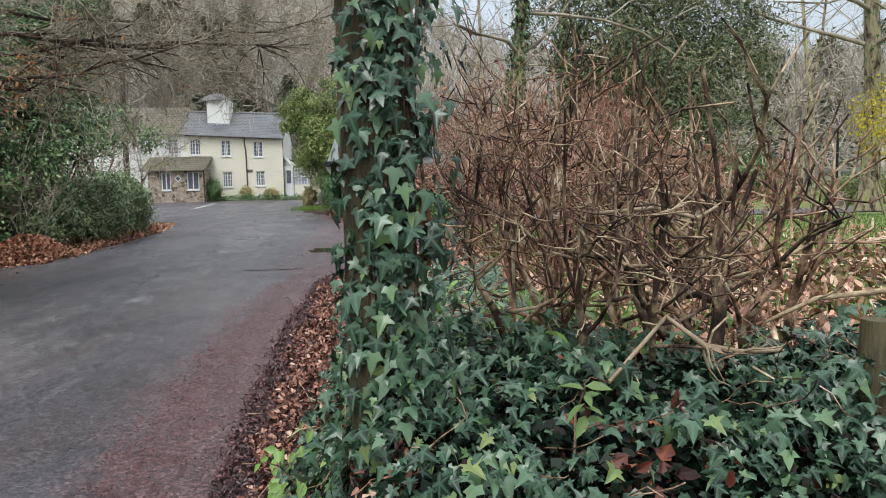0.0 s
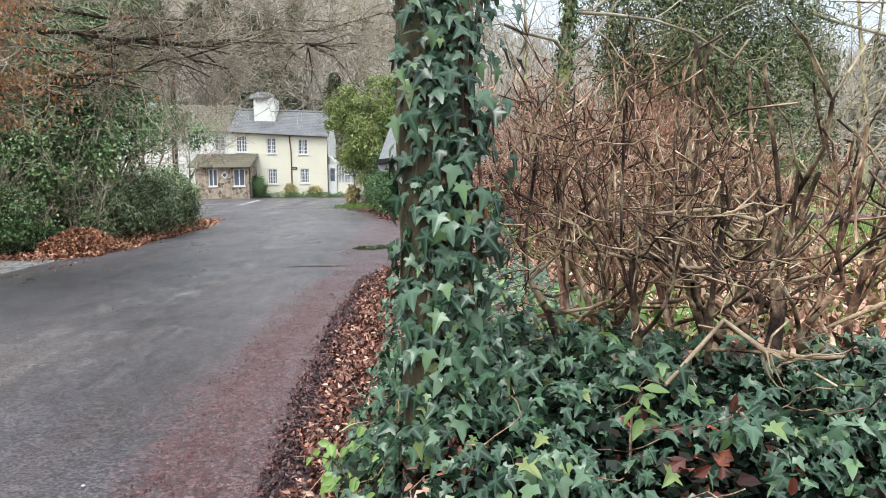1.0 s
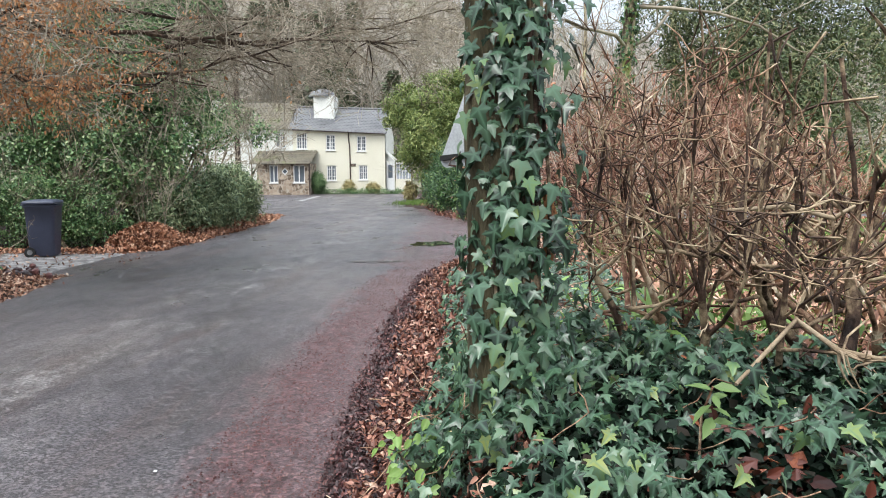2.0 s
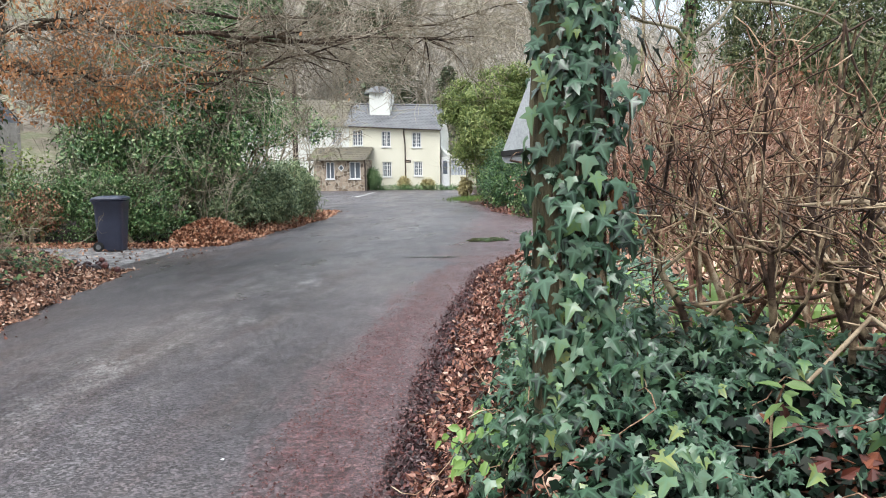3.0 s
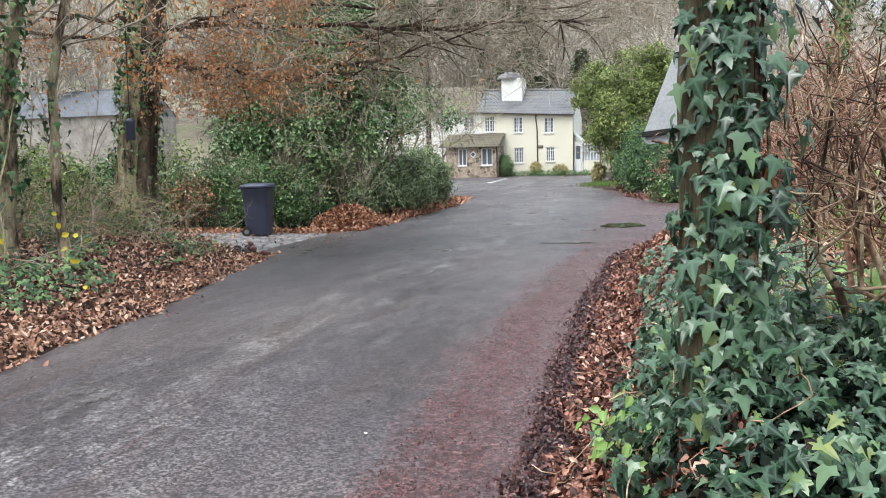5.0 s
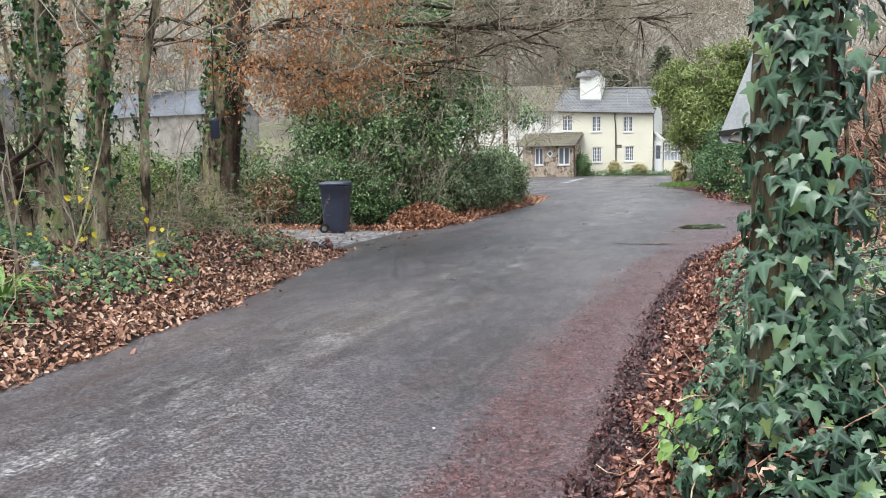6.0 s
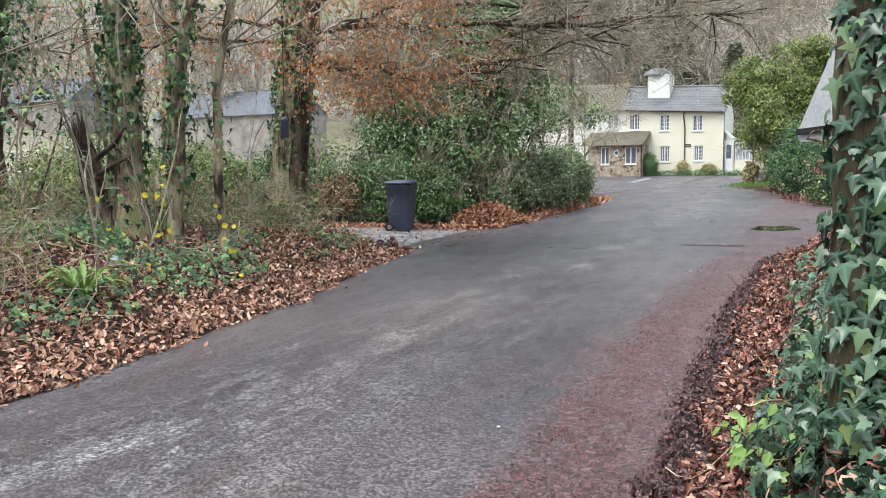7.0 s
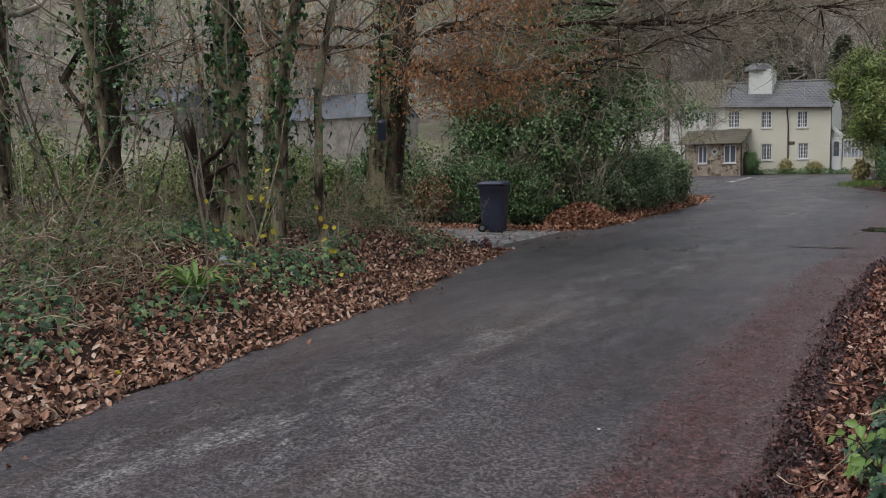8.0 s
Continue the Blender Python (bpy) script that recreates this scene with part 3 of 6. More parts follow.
def ivy_post():
    post = base("wooden_post", "tall weathered round wooden post rising from an ivy bank", "post", at=pose(0.26, 2.75, 0.0, 0, -1.2, 0))
    b = Buf()
    zs = np.linspace(0.3, 3.4, 26)
    tube_line(b, [(0.004 * math.sin(z * 4), 0, z) for z in zs], [0.122 - 0.004 * z + 0.003 * math.sin(z * 9) for z in zs], 18, 0, 0.025)
    put("shaft", b, M_POST, post, smooth=True)
    b = Buf()
    b.add([(0.115, -0.075, 1.24), (0.15, -0.01, 1.22), (0.165, -0.03, 1.36), (0.135, -0.045, 1.45), (0.11, -0.085, 1.37), (0.12, 0.02, 1.44)], [(0, 1, 2), (0, 2, 4), (4, 2, 3), (1, 5, 2), (2, 5, 3)])
    put("splinter", b, M_TORN, post, "torn orange-brown splinter of wood")
    vine = base("climbing_ivy", "dark green ivy climbing a wooden post", "ivy", at=pose(0.26, 2.75, 0.0))
    for k in range(9):
        st = Buf()
        a0 = rng.uniform(-2.6, -0.5)
        pts = []
        for z in np.linspace(0.5, 3.2, 30):
            a = a0 + 0.25 * math.sin(z * 3 + k) + 0.1 * math.sin(z * 9 + k * 2)
            pts.append((0.126 * math.cos(a), 0.126 * math.sin(a), z))
        tube_line(st, pts, [0.006] * 30, 5)
        put("vine_stem", st, M_STEM_DARK, vine)

    def spot(size):
        z = rng.uniform(0.5, 2.45)
        a = rng.normal(-1.6, 0.6) + (rng.random() < 0.2) * rng.uniform(0.5, 1.4)
        if rng.random() < 0.05:
            a = rng.uniform(-3.3, -2.6)
        r = 0.132 + abs(rng.normal(0, 0.028)) + 0.06 * max(0, 1.05 - z)
        side = max(0, math.cos(a)) * (rng.random() < 0.5) * 0.06
        return ((r + side) * math.cos(a), r * math.sin(a), z), (math.cos(a), math.sin(a) - 0.25, 0.5), (rng.normal(0, .45), -0.2, -1.0), rng.uniform(*size)

    for k in range(300):
        p, face, spin, s = spot((0.042, 0.072))
        leaf_part(k, vine, p, face, spin, s, 0.42)
    rows = [spot((0.025, 0.052)) for _ in range(850)]
    b = Buf()
    pts = np.array([r[0] for r in rows])
    pts[:, :2] *= 0.94
    leaves(b, pts, np.array([r[1] for r in rows]), np.array([r[2] for r in rows]), [r[3] for r in rows], IVY2, 0.45)
    put("small_leaves", b, M_IVY, vine, kind="stuff", smooth=True)


ivy_post()


# ---- ivy bank ----
def slope(x, y, e=0.04):
    return unit(np.stack([height(x - e, y) - height(x + e, y), height(x, y - e) - height(x, y + e), np.full(len(x), 2 * e)], 1))


def on_ground(x, y, lift=0.0):
    return np.stack([x, y, height(x, y) + lift], 1)


HOLLY4 = (HOLLY[0] * (1.5, 1, 1), HOLLY[1], HOLLY[2] * 0)


def ivy_bank():
    bank = base("ivy_bank", "dense dark green ivy covering a low bank", "ivy")
    n = 15500
    x, y = rng.uniform(-0.6, 2.7, n), rng.uniform(1.5, 3.7, n)
    x2, y2 = rng.uniform(-0.35, 0.6, 2600), rng.uniform(3.4, 4.6, 2600)
    x, y = np.concatenate([x, x2]), np.concatenate([y, y2])
    u = x - road_right(y)
    ok = (u > 0.6 + 0.1 * ripple(x * 2, y * 2) + 0.2 * ss(2.6, 4.4, y)) & (height(x, y) > 0.1)
    ok &= ~((y > 3.35 + 0.25 * np.sin(x * 3)) & (x > 0.45))
    bare = (np.hypot((x - 0.95) / 0.14, (y - 2.4) / 0.3) < 1 + 0.3 * np.sin(x * 17)) & (rng.random(len(x)) > 0.3)
    ok &= ~((x > 1.6) & (y < 2.64) & (rng.random(len(x)) > 0.3))
    ok &= ~bare & (rng.random(len(x)) < np.where(x > 2.0, 0.6, 1.0))
    x, y = x[ok], y[ok]
    n = len(x)
    g = slope(x, y)
    lift = rng.uniform(0.0, 1.0, n) ** 0.8 * (0.16 + 0.13 * ripple(x * 3.4, y * 3.4 + 1))
    p = on_ground(x, y) + g * lift[:, None]
    s = rng.uniform(0.024, 0.066, n) * np.where(lift > 0.05, 1.0, 0.75)
    face = unit(g + np.array([0, -0.45, 0.45]))
    spin = np.stack([rng.normal(0, 0.8, n), -0.6 + rng.normal(0, 0.5, n), np.full(n, -0.8)], 1)
    top = (lift > 0.08) & (np.hypot(x - 0.5, y - 2.4) < 0.8)
    order = np.concatenate([np.where(top)[0][:300], np.where(top)[0][300:], np.where(~top)[0]])
    near, rest = order[:300], order[300:]
    for k, i in enumerate(near):
        leaf_part(k, bank, p[i], face[i], spin[i], s[i], 0.5)
    b = Buf()
    h = len(rest) // 2
    rest = rng.permutation(rest)
    leaves(b, p[rest[:h]], face[rest[:h]], spin[rest[:h]], s[rest[:h]], IVY, 0.55)
    leaves(b, p[rest[h:]], face[rest[h:]], spin[rest[h:]], s[rest[h:]], IVY2, 0.55)
    # under-layer of near-black leaves: shade between the upper leaves, put into colour
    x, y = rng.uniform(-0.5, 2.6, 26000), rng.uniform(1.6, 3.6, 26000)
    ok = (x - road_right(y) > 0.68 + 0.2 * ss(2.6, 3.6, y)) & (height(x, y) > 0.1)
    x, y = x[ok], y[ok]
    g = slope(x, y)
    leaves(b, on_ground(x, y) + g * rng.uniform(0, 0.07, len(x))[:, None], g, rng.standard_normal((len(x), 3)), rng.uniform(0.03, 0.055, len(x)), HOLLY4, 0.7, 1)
    put("ivy_foliage", b, [M_IVY, M_IVY_SHADE], bank, kind="stuff", smooth=True)
    st = Buf()
    segs = []
    for k in range(160):
        q = p[rng.integers(len(p))] + (0, 0, 0.03)
        d0 = rng.standard_normal(3) * (1, 1, 0.3)
        for _ in range(7):
            d0 = unit(d0 + rng.standard_normal(3) * 0.35)
            w = q + d0 * 0.05
            w[2] = max(height(w[0], w[1]) + 0.05, w[2] - 0.01)
            segs.append((q, w, 0.0022, 0.0018))
            q = w
    tubes(st, segs, 4)
    put("ivy_runner", st, M_STEM, bank, kind="stuff")


ivy_bank()


# ---- cut-back hedge shrubs on the bank ----
# Shrubs next to the post are clipped back to it.
def shrub(at, stems, reach, top, label, thick=0.016, depth=3, material=None, lean=0.3, wob=0.2, spread=0.75, kids=3, up=0.1, fine=0.0016, rust=0, name="hedge_shrub", group="cut-back shrubs along the bank", shoots=0):
    x, y = at
    thing = base(name, label, "shrub", group, at=pose(x, y, float(height(x, y))))
    twigs, tips, nodes = [], [], []
    material = material or M_STEM
    for k in range(stems):
        a = rng.uniform(0, 6.28)
        segs = []
        grow(segs, tips, (math.cos(a) * reach * 0.3, math.sin(a) * reach * 0.3, -0.05), (math.cos(a) * lean, math.sin(a) * lean, 1), top * rng.uniform(0.42, 0.55), thick * rng.uniform(0.65, 1.2), depth, up, wob, kids, spread, 4, 0.68)
        segs = [s for s in segs if x + min(s[0][0], s[1][0]) > 0.4 + 0.14 * (y + s[1][1] - 2.75) or y > 8]
        segs = [s for s in segs if s[2] > thick * 0.3 or s[1][2] > 0.34 * top or rng.random() < 0.2]
        if not any(s[2] > thick * 0.3 for s in segs):
            continue
        b = Buf()
        tubes(b, [s for s in segs if s[2] > thick * 0.3], 7)
        put("stem", b, material, thing, smooth=True)
        nodes += [s[1] for s in segs if s[2] > thick * 0.3]
        twigs += [s for s in segs if s[2] <= thick * 0.3]
    for k in range(shoots):
        s = nodes[rng.integers(len(nodes))]
        d = unit(rng.standard_normal(3) * (0.22, 0.22, 0) + (0, 0, 1))
        r = thick * rng.uniform(0.2, 0.36)
        b = Buf()
        tube_line(b, [s, s + d * 0.2 + rng.standard_normal(3) * 0.012, s + d * rng.uniform(0.35, 0.6)], [r, r * 0.95, r * 0.85], 7)
        put("cut_shoot", b, material, thing, smooth=True)
    c = Buf()
    tubes(c, [(p, q, max(r, fine), max(s, fine * 0.8)) for p, q, r, s in twigs], 4)
    put("twig_mass", c, material, thing, kind="stuff")
    if rust:
        tp = np.array([q for q, _ in tips])
        q = tp[rng.integers(0, len(tp), rust)] + rng.standard_normal((rust, 3)) * 0.06
        c = Buf()
        leaves(c, q, rng.standard_normal((rust, 3)), rng.standard_normal((rust, 3)) + (0, 0, -1), rng.uniform(0.05, 0.09, rust), OVAL, 0.4)
        put("withered_foliage", c, M_HEAP, thing, "curled russet leaves", kind="stuff")
    return thing


WILD = dict(wob=0.3, spread=0.95)
DENSE = "bare brown cut-back shrub with dense twigs"
THICK = "bare shrub with thick brown stems cut short"
shrub((0.86, 3.2), 2, 0.2, 1.2, DENSE, 0.019, 3, M_STEM_DARK, 0.35, fine=0.0024, shoots=8, **WILD)
shrub((0.74, 3.3), 2, 0.25, 1.35, DENSE, 0.014, 3, M_STEM, 0.3, fine=0.0024, shoots=9, **WILD)
shrub((1.1, 3.35), 3, 0.35, 1.25, DENSE, 0.018, 3, M_STEM, 0.4, fine=0.0026, shoots=10, **WILD)
shrub((0.98, 3.7), 2, 0.4, 1.35, DENSE, 0.015, 3, M_STEM_RED, 0.35, fine=0.0026, shoots=8, **WILD)
shrub((1.05, 4.2), 2, 0.3, 1.45, DENSE, 0.015, 3, M_STEM_RED, 0.35, fine=0.0028, shoots=6, **WILD)
shrub((1.4, 3.85), 2, 0.4, 1.2, DENSE, 0.015, 3, M_STEM_RED, 0.35, fine=0.0028, **WILD)
shrub((1.28, 3.1), 3, 0.2, 1.15, THICK, 0.023, 2, M_STEM_DARK, 0.4, 0.32, 0.9, 3, 0.12, 0.0045, shoots=7)
shrub((1.46, 3.15), 3, 0.2, 1.4, THICK, 0.03, 2, M_STEM_DARK, 0.35, 0.3, 0.8, 3, 0.14, 0.005, shoots=9)
shrub((1.7, 3.15), 3, 0.25, 1.2, THICK, 0.022, 2, M_STEM, 0.6, 0.32, 0.9, 3, 0.1, 0.0045, shoots=5)
shrub((2.05, 3.7), 2, 0.2, 0.9, THICK, 0.022, 2, M_STEM, 0.6, 0.34, 0.9, 3, 0.08, 0.0045)
for k in range(6):
    shrub((1.75 + k * 0.62 + rng.uniform(-.1, .1), 10.3 + rng.uniform(-.3, .4)), 6, 0.9, (2.3, 2.3, 2.1, 1.6, 1.35, 1.2)[k], "clipped beech hedge plant with russet twigs", 0.02, 3, M_STEM_RED, 0.25, 0.17, 0.7, 3, 0.06, 0.0035, 220, "beech_hedge_plant", "beech hedge behind the bank")


# ---- fence post, sticks and ferns on the bank ----
def fence_post():
    x, y = 1.78, 2.62
    thing = base("fence_post", "short weathered wooden fence post among ivy", "post", at=pose(x, y, 0))
    b = Buf()
    zs = np.linspace(0.3, 1.03, 8)
    tube_line(b, [(0.003 * math.sin(z * 20), 0, z) for z in zs], [0.06] * 7 + [0.054], 12, 0, 0.04)
    put("shaft", b, M_POST, thing, smooth=True)


fence_post()


def stick(label, pts, radii, material=None, forks=0):
    thing = base("fallen_stick", label, "stick", "cut sticks on the bank", at=pose(*pts[0]))
    o = np.array(pts[0])
    b = Buf()
    tube_line(b, [np.array(p) - o for p in pts], radii, 7, 0, 0.06)
    put("stick", b, material or M_PALE, thing, smooth=True)
    for k in range(forks):
        i = rng.integers(1, len(pts))
        segs = []
        grow(segs, [], np.array(pts[i]) - o, rng.standard_normal(3) * (1, 1, 0.5) + (0, -0.4, 0.2), 0.16, radii[i] * 0.6, 0, 0, 0.3)
        c = Buf()
        tubes(c, segs, 6)
        put("side_twig", c, material or M_PALE, thing)


M_STRAW = rough_mat("dead_straw_stem", [(0.3, (0.18, 0.14, 0.085)), (0.7, (0.48, 0.4, 0.26))], 6, 70, 0.8, 0.3, spec=0.2)
M_PALE = rough_mat("peeled_stick", [(0.3, (0.2, 0.14, 0.085)), (0.7, (0.48, 0.38, 0.26))], 6, 70, 0.75, 0.4)
stick("pale peeled stick leaning on the ivy", [(0.9, 2.57, 0.88), (1.03, 2.69, 0.95), (1.18, 2.85, 1.02)], [0.006, 0.0075, 0.007])
stick("pale gnarled cut branch lying on the ivy", [(1.18, 2.85, 1.02), (1.25, 2.7, 0.95), (1.36, 2.68, 0.93), (1.5, 2.68, 0.93)], [0.007, 0.011, 0.01, 0.006], None, 9)
stick("long pale branch resting across the shrub stems", [(1.0, 3.1, 1.36), (1.2, 3.0, 1.38), (1.34, 2.98, 1.34), (1.42, 3.0, 1.38)], [0.006, 0.008, 0.009, 0.006], None, 3)
stick("long bare branch reaching out over the lawn edge", [(1.5, 3.1, 1.05), (1.8, 3.2, 1.18), (2.05, 3.3, 1.27), (2.12, 3.32, 1.4)], [0.007, 0.006, 0.005, 0.004], M_STEM_DARK, 4)
stick("grey cut branch lying on the fence post", [(1.5, 2.8, 1.0), (1.62, 2.7, 1.09), (1.9, 2.62, 1.13), (2.2, 2.6, 1.12)], [0.006, 0.009, 0.01, 0.01], M_STEM_DARK, 2)


def strap_fern(at, fronds, length, label, rise=0.8, width=0.035):
    x, y, z = at
    thing = base("hart_tongue_fern", label, "fern", at=pose(x, y, z))
    for k in range(fronds):
        a = k / fronds * 6.28 + rng.uniform(-.3, .3)
        ln, up = length * rng.uniform(0.7, 1.15), rise * rng.uniform(0.6, 1.2)
        d = np.array((math.cos(a), math.sin(a), 0))
        side = np.array((-math.sin(a), math.cos(a), 0))
        v, c = [], []
        for i in range(8):
            t = i / 7
            m = d * ln * t * (1 - 0.15 * t) + np.array((0, 0, up * ln * (t - 0.75 * t * t)))
            w = width * math.sin(math.pi * (0.12 + 0.86 * t)) ** 0.6 * (1 + 0.15 * math.sin(i * 2.5))
            v += [m + side * w + (0, 0, 0.012), m, m - side * w + (0, 0, 0.012)]
            c += [0, 1, 0]
        f = [(i * 3 + j, i * 3 + j + 1, i * 3 + j + 4, i * 3 + j + 3) for i in range(7) for j in (0, 1)]
        put("frond", Buf().add(v, f, 0, c), M_FERN, thing, smooth=True)


strap_fern((1.05, 3.95, 0.7), 9, 0.4, "glossy green hart's-tongue fern behind the shrubs", 1.6)
strap_fern((0.72, 3.3, 0.78), 7, 0.3, "glossy green hart's-tongue fern beside the post", 1.1, 0.028)


def lime_leaves():
    thing = base("young_foliage", "pale lime-green young leaves at the foot of the bank", "plant", at=pose(-0.06, 2.9, 0.54))
    sh = Buf().add(OVAL[0] * (1.25, 1, 1), OVAL[1], 0, OVAL[2]).mesh("lime_leaf", [M_FERN], True)
    for k in range(40):
        p = rng.standard_normal(3) * (0.06, 0.13, 0.09)
        m = turns(1, np.array([(-0.4, -0.5, 0.8)]), np.array([(-0.8, -0.4, -0.5)]) + rng.standard_normal((1, 3)) * 0.5, 0.4)[0]
        ob = obj("leaf", sh, thing)
        s = rng.uniform(0.035, 0.065)
        ob.matrix_basis = Matrix.Translation(p) @ Matrix(m.tolist()).to_4x4() @ Matrix.Diagonal((s, s, s, 1))


lime_leaves()


def broad_sprig():
    x, y = 0.76, 2.42
    thing = base("privet_sprig", "sprig of long pale green leaves rising from ivy", "plant", at=pose(x, y, float(height(x, y)) + 0.17))
    b = Buf()
    tube_line(b, [(0, 0.02, -0.2), (0.0, 0, 0.0), (0.02, -0.03, 0.09)], [0.004, 0.0035, 0.003], 6)
    put("stem", b, M_STEM, thing)
    sh = Buf().add(OVAL[0] * (0.85, 1, 1), OVAL[1], 0, OVAL[2]).mesh("long_leaf", [M_WEED], True)
    for k in range(9):
        a = k * 2.4
        m = turns(1, np.array([(0.0, -0.4, 1.0)]), np.array([(math.cos(a), math.sin(a) - 0.2, -0.25)]), 0.25)[0]
        ob = obj("leaf", sh, thing)
        size = rng.uniform(0.05, 0.085)
        ob.matrix_basis = Matrix.Translation((0.02, -0.03, 0.09 - 0.012 * k)) @ Matrix(m.tolist()).to_4x4() @ Matrix.Diagonal((size, size, size, 1))


broad_sprig()


M_RUSSET = leaf_mat("russet_leaf", [(0, (0.03, 0.008, 0.006)), (0.5, (0.12, 0.032, 0.02)), (0.85, (0.26, 0.085, 0.04)), (1, (0.4, 0.19, 0.1))], None, 0.4, 0.4)


# ---- fallen leaves ----
def litter(name, label, x, y, size, lift=0.03, material=None, parent=None):
    b = Buf()
    n = len(x)
    g = slope(x, y)
    p = on_ground(x, y, 0.004) + g * (rng.random(n) ** 2 * lift)[:, None]
    h = n // 2
    turn, sz = rng.standard_normal((n, 3)), rng.uniform(0.5, 1.4, n) * size
    leaves(b, p[:h], g[:h], turn[:h], sz[:h], DEAD, 0.42)
    leaves(b, p[h:], g[h:], turn[h:], sz[h:], DEAD2, 0.42)
    return put(name, b, material or M_DEAD, None, label, "leaves", kind="stuff")


def strip(n, y0, y1, side, u0, u1, power=1.0):
    y = y0 + (y1 - y0) * rng.random(n) ** 1.5
    u = u0 + (u1 - u0) * rng.random(n) ** power
    u = u + 0.06 * ripple(y * 2, u * 3)
    return (road_right(y) + u, y) if side > 0 else (road_left(y) - u, y)


x, y = strip(24000, 2.4, 13.8, 1, 0.3, 1.05)
litter("fallen_leaves", "thick brown fallen leaves on the verge", x, y, 0.038, 0.06)
x, y = strip(22000, 2.0, 14.5, 1, 0.0, 0.46, 0.8)
litter("leaf_mush", "dark wet mush of trodden leaves at the road edge", x, y, 0.024, 0.025, M_MUSH)
x, y = strip(30000, 0.5, 12.0, -1, 0.02, 2.6, 1.5)
litter("fallen_leaves", "brown fallen leaves banked along the lane", x, y, 0.05, 0.05, M_DEAD_PALE)
x, y = strip(600, 1.0, 30.0, -1, -0.3, 0.1)
litter("scattered_leaves", "scattered leaves on the edge of the lane", x, y, 0.05, 0.01)
x, y = strip(13000, 15.9, 30, -1, 0.02, 1.5, 1.3)
litter("fallen_leaves", "orange-brown fallen leaves under the hedge", x, y, 0.075, 0.05, M_HEAP)
x, y = rng.uniform(-16, -6.4, 6000), rng.normal(16.05, 0.22, 6000)
litter("fallen_leaves", "orange-brown fallen leaves behind the gravel drive", x, y, 0.065, 0.03, M_HEAP)
x, y = rng.uniform(-14, -5.8, 900), rng.uniform(12.2, 16, 900)
litter("scattered_leaves", "scattered brown leaves on the gravel drive", x, y, 0.055, 0.01, M_DEAD_PALE)
x, y = strip(5000, 25.5, 42, 1, -0.1, 1.6)
litter("fallen_leaves", "brown leaves along the far verge", x, y, 0.1, 0.04)
x, y = 2.2 + 12 * rng.random(8000) ** 1.3, 4.2 + 10 * rng.random(8000)
litter("fallen_leaves", "brown leaves strewn over the lawn", x, y, 0.08, 0.02, M_DEAD_PALE)
x, y = rng.normal(0.97, 0.13, 110), rng.normal(2.42, 0.17, 110)
litter("fallen_leaves", "curled russet leaves caught in the ivy", x, y, 0.05, 0.17, M_RUSSET)
x, y = rng.uniform(0.5, 2.8, 2500), rng.uniform(3.2, 4.6, 2500)
litter("fallen_leaves", "brown leaves under the shrubs", x, y, 0.06, 0.04)


x, y = rng.uniform(0.1, 3.4, 7000), 4.2 + 9 * rng.random(7000) ** 1.4
litter("fallen_leaves", "dry brown leaves behind the shrubs", x, y, 0.065, 0.03, M_DEAD_PALE)
x, y = 1.4 + 6 * rng.random(9000), 4.0 + 5 * rng.random(9000)
litter("fallen_leaves", "dry brown leaves on the near lawn", x, y, 0.07, 0.03, M_DEAD_PALE)


def wild_patch():
    """Ivy trails and weeds behind the post, where the bank falls away."""
    n = 2600
    x, y = rng.uniform(0.0, 1.25, n), 3.3 + 4.5 * rng.random(n) ** 1.3
    b = Buf()
    g = slope(x, y)
    leaves(b, on_ground(x, y) + g * rng.uniform(0.01, 0.2, n)[:, None], g + (-0.3, -0.6, 0.3), rng.standard_normal((n, 3)) + (0, -0.3, -0.6), rng.uniform(0.03, 0.06, n), IVY2, 0.5)
    put("ground_ivy", b, M_IVY, None, "ivy trails and weeds behind the post", "ivy", kind="stuff")
    n = 380
    x, y = rng.uniform(0.2, 1.8, n), 3.3 + 2.2 * rng.random(n)
    b = Buf()
    leaves(b, on_ground(x, y) + np.stack([0 * x, 0 * x, rng.uniform(0.02, 0.22, n)], 1), rng.standard_normal((n, 3)) + (0, -0.5, 0.6), rng.standard_normal((n, 3)) + (0, 0, 1), rng.uniform(0.03, 0.09, n), SPRAY_SMALL, 0.5)
    put("weeds", b, M_FERN, None, "fresh green weeds under the shrubs", "weeds", kind="stuff")


wild_patch()


